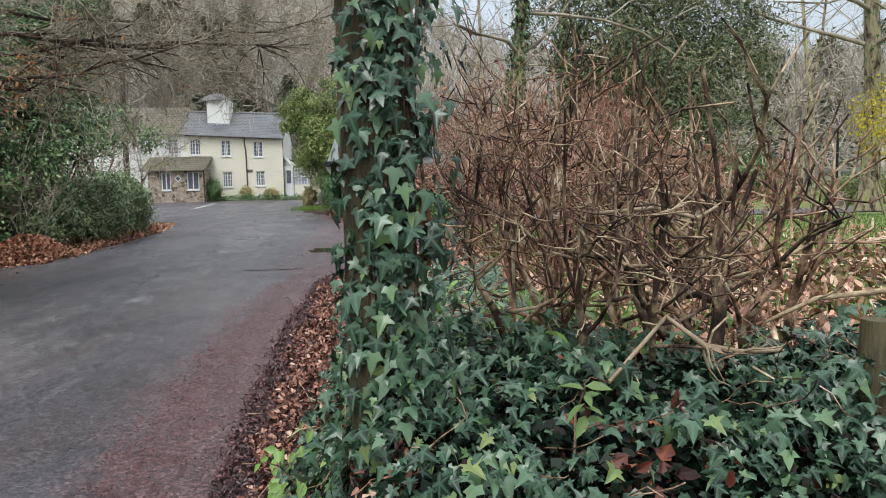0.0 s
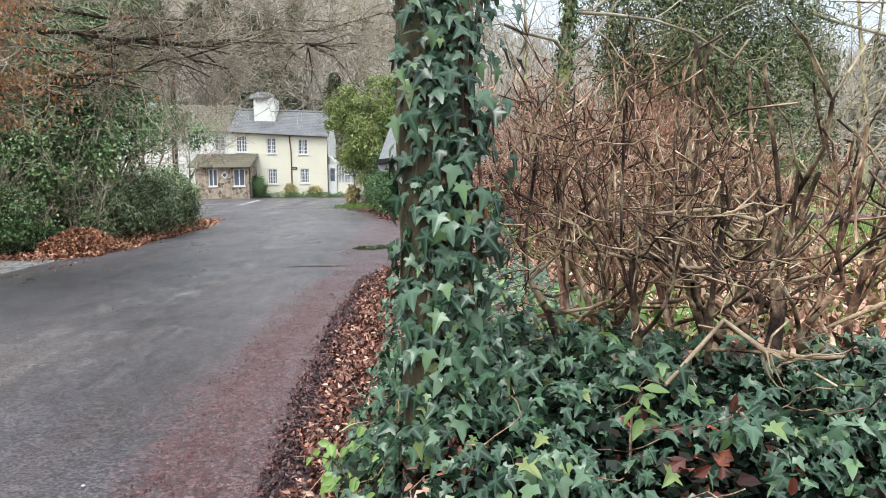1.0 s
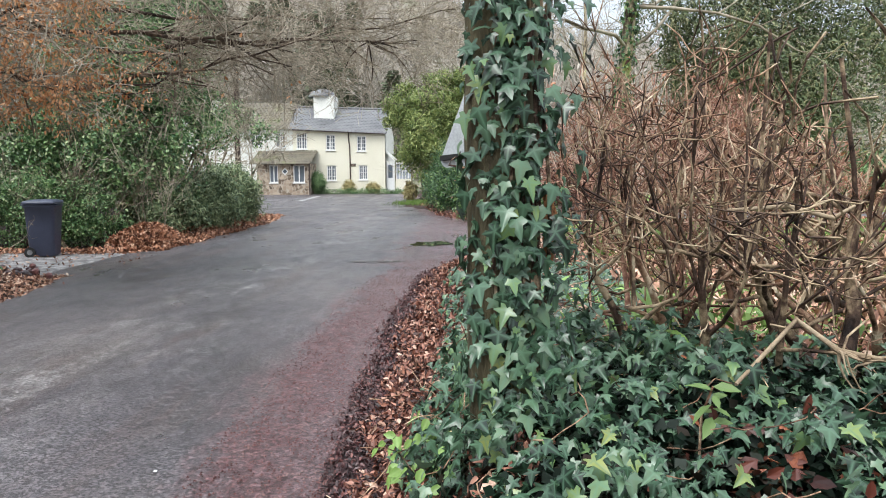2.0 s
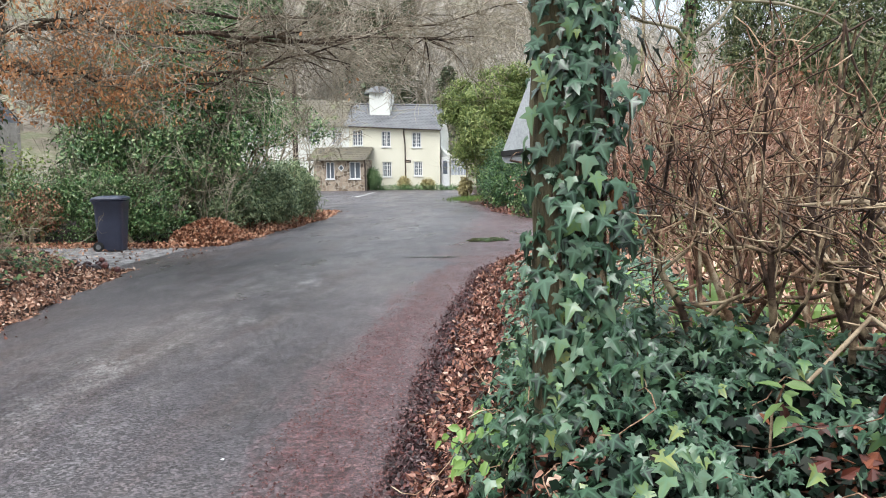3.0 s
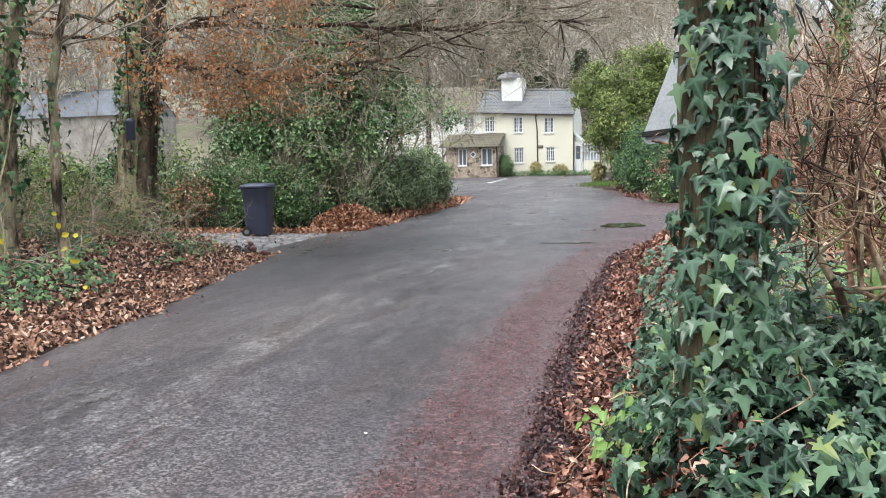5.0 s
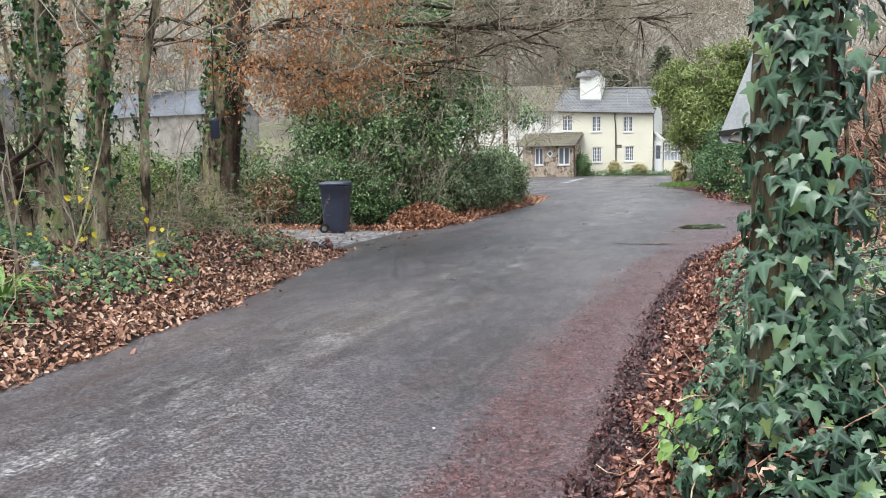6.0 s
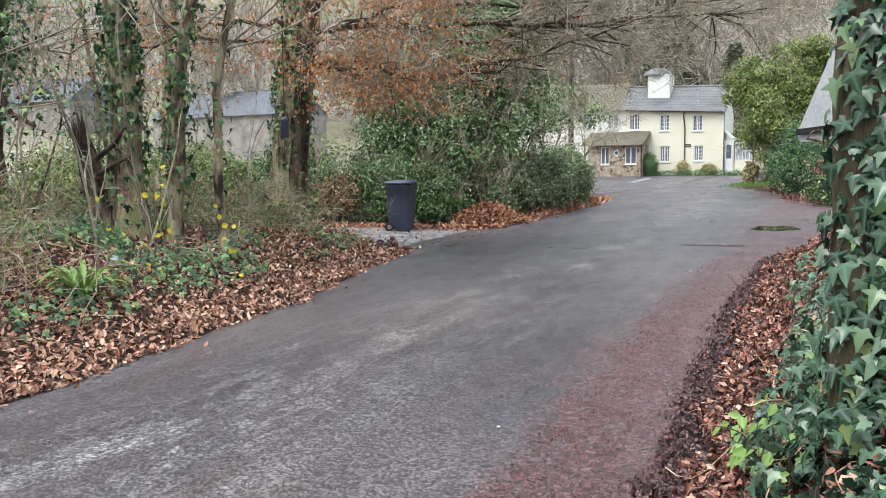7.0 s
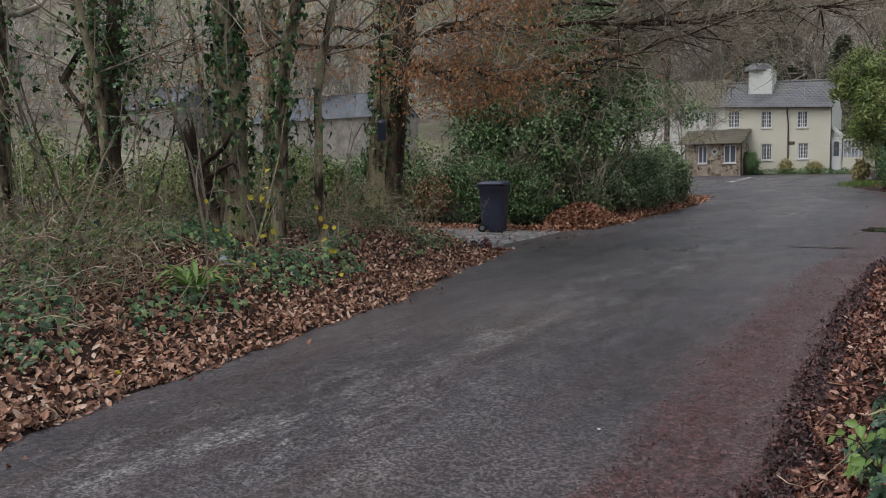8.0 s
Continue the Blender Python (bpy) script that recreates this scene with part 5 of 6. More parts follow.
# ---- evergreens ----
def foliage_mass(name, label, category, centres, count, size, shape, material, lean=0.8, stems=None, group=""):
    """A crown of many leaves in uneven clumps: rows of (x, y, z, rx, ry, rz)."""
    thing = base(name, label, category, group, at=pose(centres[0][0], centres[0][1], float(height(centres[0][0], centres[0][1]))))
    o = np.array(thing.matrix_basis.translation)
    c = np.array(centres, float)
    vol = c[:, 3] * c[:, 4] * c[:, 5]
    k = rng.choice(len(c), 420, p=vol ** 0.67 / (vol ** 0.67).sum())
    d = unit(rng.standard_normal((420, 3)))
    cl = c[k, :3] + d * c[k, 3:] * rng.uniform(0.45, 1.0, (420, 1))
    j = rng.integers(0, 420, count)
    q = cl[j] + rng.standard_normal((count, 3)) * c[k][j, 3:] * 0.13
    out = unit(q - c[k][j, :3]) + np.array([0, 0, 0.5])
    q[:, 2] = np.maximum(q[:, 2], height(q[:, 0], q[:, 1]) + 0.02)
    b = Buf()
    leaves(b, q - o, out, rng.standard_normal((count, 3)) + (0, 0, -0.5), rng.uniform(0.6, 1.3, count) * size, shape, lean)
    put("crown", b, material, thing, kind="stuff")
    segs, tips = [], []
    for row in centres[:3]:
        base_z = float(height(row[0], row[1]))
        for _ in range(3 if stems is None else stems):
            grow(segs, tips, np.array((row[0], row[1], base_z - 0.1)) - o + rng.standard_normal(3) * (0.2, 0.2, 0), rng.standard_normal(3) * 0.3 + (0, 0, 1), max(row[2] + row[5] - base_z, 0.5) * 0.55, 0.05, 2, 0.1)
    if not segs:
        return thing
    b = Buf()
    tubes(b, segs, 5)
    put("limb_frame", b, M_BARK, thing, kind="stuff")
    return thing


foliage_mass("holly_tree", "large dark green holly behind the gravel drive", "tree", [(-8.9, 18.6, 2.1, 1.75, 1.2, 1.6), (-7.5, 19.4, 2.3, 1.3, 1.2, 1.8), (-10.4, 18.7, 1.5, 1.5, 1.0, 1.1), (-8.6, 18.9, 3.9, 1.7, 1.2, 1.5), (-7.3, 19.2, 3.6, 1.25, 1.0, 1.3), (-8.3, 19.2, 5.0, 1.5, 1.0, 1.5), (-9.9, 18.9, 3.2, 1.5, 1.0, 1.5), (-7.0, 19.6, 4.9, 1.1, 1.0, 1.4), (-9.0, 17.6, 0.7, 1.5, 0.5, 0.6), (-11.0, 17.5, 0.7, 1.4, 0.5, 0.6)], 80000, 0.1, HOLLY, M_HOLLY)
foliage_mass("evergreen_tree", "thin-crowned evergreen tree in front of the cottage", "tree", [(-9.3, 30.2, 3.5, 1.5, 0.8, 0.9), (-9.6, 30.0, 3.0, 0.9, 0.7, 0.7), (-9.8, 30.4, 3.9, 1.1, 0.8, 0.9), (-7.9, 30.0, 3.1, 0.9, 0.6, 0.6)], 2600, 0.12, HOLLY, M_HOLLY, 0.8, 1)
foliage_mass("evergreen_hedge", "low feathery evergreen hedge above fallen leaves", "hedge", [(-7.6, 19.3, 0.75, 1.0, 1.2, 0.8), (-7.1, 21.3, 0.8, 1.0, 1.4, 0.9), (-7.15, 23.8, 0.9, 0.85, 1.3, 0.95), (-7.7, 25.6, 0.9, 0.8, 1.1, 0.95)], 50000, 0.085, SPRAY_SMALL, M_JUNIPER)
foliage_mass("olive_green_tree", "rounded olive-green evergreen tree beside the lane", "tree", [(-2.2, 46.5, 3.4, 2.2, 2.0, 2.2), (-1.3, 46, 2.0, 1.9, 2, 1.7), (-2.9, 46.5, 5.4, 2.1, 1.8, 1.5), (-1.2, 47, 5.2, 2.0, 1.6, 1.6), (-2.0, 46.8, 6.6, 1.5, 1.3, 1.2), (-0.2, 46.5, 6.4, 1.3, 1.3, 1.3), (-4.2, 46.8, 5.0, 1.0, 1.2, 1.0)], 42000, 0.17, SPRAY_SMALL, M_OLIVE)
foliage_mass("dark_hedge", "dark green clipped hedge beside the lane", "hedge", [(-0.7, 32.5, 1.2, 1.1, 2.0, 1.5), (-1.2, 35.5, 1.0, 1.0, 2, 1.2), (0.4, 30, 0.9, 1.1, 1.4, 1.0)], 30000, 0.09, HOLLY, M_IVY_TREE, 0.8, 0)




# ---- cottage ----
def X(zx):
    return -21.53 + zx * 0.01638


def Z(zy):
    return 10.62 - zy * 0.01582


HY = 59.0


def XD(zx, y):
    return 0.1 + (X(zx) - 0.1) * y / HY


def ZD(zy, y):
    return 1.5 + (Z(zy) - 1.5) * y / HY


def wall_with_holes(buf, x0, x1, z0, z1, y, thick, holes, top=None):
    """A wall in the xz plane, cut by rectangular openings; top gives the height of its upper edge along x."""
    xs = sorted({x0, x1, *[h[0] for h in holes], *[h[1] for h in holes]})
    zs = sorted({z0, *[h[2] for h in holes], *[h[3] for h in holes]})
    for a, c in zip(xs, xs[1:]):
        cols = [*zs, None]
        for lo, hi in zip(cols, cols[1:]):
            if any(h[0] <= a and c <= h[1] and h[2] <= lo and hi is not None and hi <= h[3] for h in holes):
                continue
            ha, hc = (hi, hi) if hi is not None else ((top(a), top(c)) if top else (z1, z1))
            v = [(a, y, lo), (c, y, lo), (c, y, hc), (a, y, ha), (a, y + thick, lo), (c, y + thick, lo), (c, y + thick, hc), (a, y + thick, ha)]
            buf.add(v, [(0, 1, 2, 3), (5, 4, 7, 6), (0, 4, 5, 1), (3, 2, 6, 7), (0, 3, 7, 4), (1, 5, 6, 2)])


def window(parent, x0, x1, z0, z1, y, cols=3, rows=4, lights=2):
    """A white casement window with glazing bars, set into the wall."""
    b = Buf()
    w = 0.06
    for a, c in ((x0, x0 + w), (x1 - w, x1)):
        box(b, a, c, y + 0.05, y + 0.13, z0, z1)
    for a, c in ((z0, z0 + w), (z1 - w, z1)):
        box(b, x0 + w, x1 - w, y + 0.05, y + 0.13, a, c)
    if lights == 2:
        m = (x0 + x1) / 2
        box(b, m - 0.035, m + 0.035, y + 0.045, y + 0.12, z0 + w, z1 - w)
    win = put("window", b, M_FRAME, parent)
    for i in range(1, cols):
        xx = x0 + (x1 - x0) * i / cols
        q = Buf()
        box(q, xx - 0.018, xx + 0.018, y + 0.075, y + 0.11, z0 + w, z1 - w)
        put("glazing_bar", q, M_FRAME, win)
    for i in range(1, rows):
        zz = z0 + (z1 - z0) * i / rows
        q = Buf()
        box(q, x0 + w, x1 - w, y + 0.078, y + 0.108, zz - 0.016, zz + 0.016)
        put("glazing_bar", q, M_FRAME, win)
    q = Buf()
    box(q, x0 + w, x1 - w, y + 0.09, y + 0.1, z0 + w, z1 - w)
    put("pane", q, M_PANE, win)
    q = Buf()
    box(q, x0 + 0.1, x0 + (x1 - x0) * 0.36, y + 0.14, y + 0.16, z0 + w, z1 - w)
    box(q, x0 + (x1 - x0) * 0.7, x1 - 0.1, y + 0.14, y + 0.16, z0 + w, z1 - w)
    put("curtain", q, M_NET, win)
    q = Buf()
    box(q, x0 - 0.05, x1 + 0.05, y - 0.06, y + 0.06, z0 - 0.07, z0 - 0.002)
    put("sill", q, M_FRAME, win)


def slab_roof(name, parent, x0, x1, y0, y1, ze0, ze1, zr0, zr1, material, rows=9, label="", hip=0.0, single=False):
    """A roof slope of overlapping slate courses from the eaves (y0) up to the ridge (y1)."""
    roof = put(name, Buf().add([(x0, y0 + .1, ze0 - 0.06), (x1, y0 + .1, ze1 - 0.06), (x1, y1, zr1 - 0.06), (x0 + hip, y1, zr0 - 0.06)], [(0, 1, 2, 3)]), material, parent, label)
    rest = Buf()
    for r in range(rows):
        n = int((x1 - x0) / 0.28)
        for k in range(n + 1):
            off = 0.5 * (r % 2)
            a, c = (max(0, (k - off) / n), min(1, (k + 1 - off) / n - 0.012))
            if c <= a:
                continue
            t0, t1 = r / rows - 0.03, (r + 1) / rows
            lift = rng.uniform(-0.004, 0.004)
            def P(s, t, up):
                e, g = ze0 + (ze1 - ze0) * s, zr0 + (zr1 - zr0) * s
                left = x0 + hip * t
                return (left + (x1 - left) * s, y0 + (y1 - y0) * t, e + (g - e) * t + up)
            v = [P(a, t0, 0.012 + lift), P(c, t0, 0.012 + lift), P(c, t1, 0.0), P(a, t1, 0.0), P(a, t0, -0.02), P(c, t0, -0.02)]
            if single:
                put("slate", Buf().add(v, [(0, 1, 2, 3), (4, 5, 1, 0)]), material, roof)
            else:
                rest.add(v, [(0, 1, 2, 3), (4, 5, 1, 0)])
    if not single:
        put("slate_rest", rest, material, roof, kind="stuff")
    return roof


def cottage():
    house = base("cottage", "cream rendered two-storey cottage with slate roof", "house", at=pose(0, 0, 0))
    xl, xr = X(60), X(918)
    eave = lambda x: np.interp(x, [X(500), X(918)], [Z(360), Z(383)])
    up = [(515, 563, 383, 455), (650, 692, 390, 462), (790, 832, 397, 467), (420, 466, 380, 448), (303, 350, 375, 440)]
    down = [(652, 695, 533, 603), (797, 837, 533, 600)]
    holes = [(X(a), X(b), Z(d), Z(c)) for a, b, c, d in up + down]
    b = Buf()
    wall_with_holes(b, X(500) - 0.002, xr, -0.2, 5, HY, 0.4, [h for h in holes if h[0] > X(500)], lambda x: float(eave(x)))
    weld(put("wall", b, M_CREAM, house, "smooth cream rendered front wall").data)
    b = Buf()
    wall_with_holes(b, xl, X(500) - 0.004, -0.2, 5, HY, 0.4, [h for h in holes if h[0] < X(500)], lambda x: Z(360))
    weld(put("wall", b, M_WHITE, house, "white rendered front wall").data)
    b = Buf()
    b.add([(xr, HY, -0.2), (xr, HY + 6, -0.2), (xr, HY + 6, 4.5), (xr, HY + 3, 6.55), (xr, HY, 4.56)], [(0, 1, 2), (0, 2, 4), (2, 3, 4)])
    b.add([(xr - .4, HY + .4, -0.2), (xr - .4, HY + 6, -0.2), (xr - .4, HY + 6, 4.5), (xr - .4, HY + 3, 6.55), (xr - .4, HY + .4, 4.56)], [(0, 2, 1), (0, 4, 2), (2, 4, 3)])
    put("wall", b, M_WHITE, house, "white rendered gable end")
    b = Buf()
    box(b, xl, xr, HY + 6, HY + 6.3, -0.2, 4.6)
    box(b, xl, xl + 0.3, HY + .4, HY + 6, -0.2, 4.6)
    put("wall", b, M_WHITE, house, "white rendered rear wall")
    b = Buf()
    box(b, xl + .5, xr - .5, HY + 1.2, HY + 1.3, 0.0, 4.5)
    put("inner_wall", b, M_PIPE, house, "dark unlit interior wall")
    slab_roof("roof", house, X(480), xr + 0.15, HY - 0.25, HY + 3, Z(359), Z(384), ZD(262, HY + 3), ZD(277, HY + 3), M_SLATE, 15, "grey slate front roof slope")
    slab_roof("roof", house, xl - 0.1, X(480), HY - 0.25, HY + 3.2, Z(357), Z(359), ZD(235, HY + 3), ZD(240, HY + 3), M_SLATE_BROWN, 15, "brown mossy tiled roof slope")
    b = Buf()
    b.add([(xl, HY + 3.2, 7.0), (xr, HY + 3, 6.4), (xr, HY + 6.4, 4.3), (xl, HY + 6.4, 4.3)], [(0, 3, 2, 1)])
    put("roof", b, M_SLATE, house, "grey slate rear roof slope")
    b = Buf()
    tube_line(b, [(X(480), HY + 3, ZD(260, HY + 3)), (xr + .1, HY + 3, ZD(276, HY + 3))], [0.09, 0.09], 8)
    put("ridge", b, M_SLATE, house)
    for a, c, d, e in up + down:
        window(house, X(a), X(c), Z(e), Z(d), HY, 4 if a in (515, 652, 797) else 3, 4)
    # gutter and downpipe
    b = Buf()
    tube_line(b, [(X(500), HY - 0.28, Z(366)), (xr + .1, HY - 0.28, Z(388))], [0.05, 0.05], 8)
    put("gutter", b, M_PIPE, house)
    b = Buf()
    tube_line(b, [(X(756), HY - 0.2, Z(383)), (X(752), HY - 0.07, Z(395)), (X(758), HY - 0.07, Z(450)), (X(760), HY - 0.07, 0.1)], [0.045] * 4, 8)
    put("downpipe", b, M_PIPE, house)
    # chimney with a slate cap
    b = Buf()
    box(b, XD(604, HY + 2), XD(697, HY + 2), HY + 1.4, HY + 3.2, Z(330), ZD(212, HY + 2))
    ch = put("chimney", b, M_WHITE, house, "broad white rendered chimney stack")
    b = Buf()
    cx = (XD(573, HY + 2) + XD(697, HY + 2)) / 2
    rows = [(ZD(216, HY + 2), 1.06, 1.15), (ZD(210, HY + 2), 1.05, 1.15), (ZD(195, HY + 2), 0.88, 0.95), (ZD(183, HY + 2), 0.5, 0.55), (ZD(178, HY + 2), 0.02, 0.02)]
    ring = [(cx + hx * math.cos(k * math.pi / 10), HY + 2.3 + hy * math.sin(k * math.pi / 10), z) for z, hx, hy in rows for k in range(20)]
    b.add(ring, [(r * 20 + k, r * 20 + (k + 1) % 20, r * 20 + 20 + (k + 1) % 20, r * 20 + 20 + k) for r in range(4) for k in range(20)])
    put("cap", b, M_SLATE, ch, "domed grey slate cap")
    # nameplate with an unreadable line
    b = Buf()
    box(b, X(757), X(784), HY - 0.03, HY - 0.001, Z(538), Z(525))
    plate = put("nameplate", b, M_PIPE, house, "small dark nameplate")
    b = Buf()
    box(b, X(760), X(781), HY - 0.035, HY - 0.031, Z(533), Z(530))
    put("lettering_bar", b, M_STONE, plate)
    # stone extension with a mossy roof
    y0 = HY - 2.6
    b = Buf()
    wall_with_holes(b, XD(330, y0), XD(570, y0), -0.2, ZD(522, y0), y0, 0.35, [(XD(388, y0), XD(428, y0), ZD(612, y0), ZD(530, y0)), (XD(498, y0), XD(550, y0), ZD(612, y0), ZD(532, y0))])
    box(b, XD(570, y0) - 0.35, XD(570, y0), y0 + 0.35, HY, -0.2, ZD(522, y0))
    box(b, XD(330, y0), XD(330, y0) + 0.35, y0 + 0.35, HY, -0.2, ZD(522, y0))
    weld(put("stone_wall", b, M_STONE, house, "rubble stone wall of the extension").data)
    for a, c in ((388, 428), (498, 550)):
        window(house, XD(a, y0), XD(c, y0), ZD(612, y0), ZD(531, y0), y0, 2, 1)
    b = Buf()
    cx, cz = XD(460, y0), ZD(560, y0)
    for r, y in ((0.24, y0 - 0.03),):
        b.add([(cx + s * r * math.cos(k * math.pi / 2), y, cz + s * r * 1.1 * math.sin(k * math.pi / 2)) for s in (1, 0.66) for k in range(4)], [(k, (k + 1) % 4, 4 + (k + 1) % 4, 4 + k) for k in range(4)])
    dia = put("diamond_window", b, M_FRAME, house, "small white diamond-shaped window")
    b = Buf()
    b.add([(cx + 0.16 * math.cos(k * math.pi / 2), y0 - 0.02, cz + 0.17 * math.sin(k * math.pi / 2)) for k in range(4)], [(0, 1, 2, 3)])
    put("pane", b, M_PANE, dia)
    slab_roof("roof", house, XD(300, y0), XD(580, y0), y0 - 0.3, HY - 0.02, ZD(522, y0), ZD(522, y0), Z(462), Z(462), M_SLATE_BROWN, 7, "mossy tiled lean-to roof")
    b = Buf()
    tube_line(b, [(XD(574, y0), y0 - 0.2, ZD(522, y0)), (XD(572, y0), y0 - 0.06, ZD(535, y0)), (XD(572, y0), y0 - 0.06, 0.05)], [0.045] * 3, 8)
    put("downpipe", b, M_PIPE, house)
    # side porch with door, and the glazed lean-to
    b = Buf()
    box(b, xr + 0.02, X(958), HY + 0.4, HY + 0.5, 0.1, Z(512))
    b.add([(xr + .02, HY + .3, Z(465)), (X(962), HY + .3, Z(508)), (X(962), HY + 2, Z(508)), (xr + .02, HY + 2, Z(465)), (xr + .02, HY + .3, Z(475)), (X(962), HY + .3, Z(518))], [(0, 1, 2, 3), (4, 5, 1, 0)])
    porch = put("side_porch", b, M_WHITE, house, "white lean-to side porch")
    b = Buf()
    box(b, X(924), X(954), HY + 0.33, HY + 0.395, Z(650), Z(525))
    door = put("door", b, M_FRAME, house, "white half-glazed door")
    b = Buf()
    box(b, X(929), X(949), HY + 0.322, HY + 0.329, Z(592), Z(532))
    put("pane", b, M_PANE, door)
    b = Buf()
    box(b, X(962), X(1036), HY + 0.5, HY + 2.5, 0.05, Z(598))
    gl = put("glazed_lean_to", b, M_CREAM, house, "white glazed lean-to with cream plinth")
    b = Buf()
    box(b, X(962), X(1040), HY + 0.4, HY + 2.6, Z(528), Z(520))
    put("lean_to_roof", b, M_FRAME, gl)
    for k in range(6):
        b = Buf()
        xx = X(963 + k * 14)
        box(b, xx, xx + 0.05, HY + 0.5, HY + 0.56, Z(598), Z(528))
        put("glazing_bar", b, M_FRAME, gl)
    for zy in (562, 545):
        b = Buf()
        box(b, X(963), X(1036), HY + 0.505, HY + 0.555, Z(zy), Z(zy) + 0.05)
        put("glazing_bar", b, M_FRAME, gl)
    b = Buf()
    box(b, X(964), X(1034), HY + 0.57, HY + 0.58, Z(598), Z(528))
    put("pane", b, M_NET, gl)
    b = Buf()
    wall_with_holes(b, X(-60), X(150), 1, 7.2, HY + 2, 0.4, [])
    weld(put("wall", b, M_WHITE, house, "white rendered taller left wing").data)


cottage()


# ---- road sign behind the ivy-clad post ----
def road_sign():
    """A triangular plate seen from behind, leaning a little, on a grey tube."""
    side, rise, r = 0.375, 0.65, 0.04
    at = pose(0.235, 4.32, 1.55, 0, -4, -38)
    sign = base("road_sign", "grey back of a triangular metal road sign on a pole", "road sign", at=pose(0.235, 4.32, float(height(0.235, 4.32))))
    to_foot = sign.matrix_basis.inverted() @ at
    ring = []
    for cx, cz, a0 in ((-side + r * 1.73, r, 150), (side - r * 1.73, r, -90), (0.0, rise - 2 * r, 30)):
        for k in range(9):
            a = radians(a0 + k * 15)
            ring.append((cx + r * math.cos(a), cz + r * math.sin(a)))
    n = len(ring)

    def plate(y0, y1, grow_by):
        c = np.array([(x * (1 + grow_by), z * (1 + grow_by) - grow_by * rise / 3) for x, z in ring])
        v = [(x, y, z) for y in (y0, y1) for x, z in c] + [(0, y0, rise / 3), (0, y1, rise / 3)]
        f = [(2 * n, (k + 1) % n, k) for k in range(n)] + [(2 * n + 1, n + k, n + (k + 1) % n) for k in range(n)]
        b = Buf().add(v, f)
        return b.add(v[:2 * n], [(k, (k + 1) % n, n + (k + 1) % n, n + k) for k in range(n)])

    put("plate", plate(0.0, 0.003, 0.0), M_SIGN, sign, "grey sheet metal with rounded corners", at=to_foot)
    put("face_sheet", plate(0.0045, 0.006, -0.01), M_FRAME, sign, at=to_foot)
    for z, half in ((0.052, 0.335), (0.42, 0.11)):
        b = Buf()
        box(b, -half, half, -0.022, -0.016, z - 0.012, z + 0.012)
        box(b, -half, half, -0.016, -0.001, z - 0.014, z - 0.008)
        box(b, -half, half, -0.016, -0.001, z + 0.008, z + 0.014)
        put("rail", b, M_RUBBER, sign, "dark stiffening channel", at=to_foot)
    b = Buf()
    tube_line(b, [(0, -0.055, -1.35), (0, -0.055, -0.5), (0, -0.055, 0.5), (0, -0.055, 0.505)], [0.03, 0.03, 0.03, 0.02], 12)
    put("pole", b, M_SIGN, sign, smooth=True, at=to_foot)


road_sign()
stick("bare brown branch leaning out beside the sign", [(0.62, 3.95, 1.3), (0.4, 4.05, 1.47), (0.17, 4.12, 1.51), (0.01, 4.3, 1.54)], [0.008, 0.008, 0.007, 0.005], M_STEM, 1)


# ---- woods on the hills ----
def ribbons(buf, segs):
    """Flat twigs for trees too far off to show their thickness."""
    a, b = np.array([s[0] for s in segs]), np.array([s[1] for s in segs])
    ra, rb = np.array([[s[2]] for s in segs]), np.array([[s[3]] for s in segs])
    u = unit(np.cross(b - a, rng.standard_normal(a.shape)))
    v = np.stack([a - u * ra, a + u * ra, b + u * rb, b - u * rb], 1)
    return buf.add(v, np.arange(len(a) * 4).reshape(-1, 4))


def bare_template(seed):
    segs, tips = [], []
    grow(segs, tips, (0, 0, -0.5), (0, 0, 1), 7.0, 0.2, 2, 0.08, 0.1, 6, 0.55, 5, 0.6)
    b = Buf()
    ribbons(b, [(p, q, max(r, 0.04), max(s, 0.03)) for p, q, r, s in segs])
    return np.concatenate(b.v), b.f[0]


def conifer_template(seed):
    n = 2600
    t = rng.random(n) ** 0.8
    a = rng.uniform(0, 6.28, n)
    r = (1 - t ** 2.2) * (2.9 + 0.8 * np.sin(a * 2 + seed)) * rng.uniform(0.3, 0.96, n) + 0.2
    p = np.stack([r * np.cos(a), r * np.sin(a), 1.0 + t * 11.5 - 0.3 * r + rng.normal(0, 0.35, n)], 1)
    b = Buf()
    leaves(b, p, np.tile((0.0, 0, 1), (n, 1)), np.stack([np.cos(a), np.sin(a), 0 * a - 0.4], 1), rng.uniform(0.3, 0.65, n), HOLLY, 0.35)
    return np.concatenate(b.v), b.f[0]


def planted(b, form, x, y, s, t):
    v, f = form
    c, d = math.cos(t), math.sin(t)
    w = np.stack([v[:, 0] * c - v[:, 1] * d, v[:, 0] * d + v[:, 1] * c, v[:, 2]], 1) * s
    b.add(w + (x, y, float(height(x, y))), f)


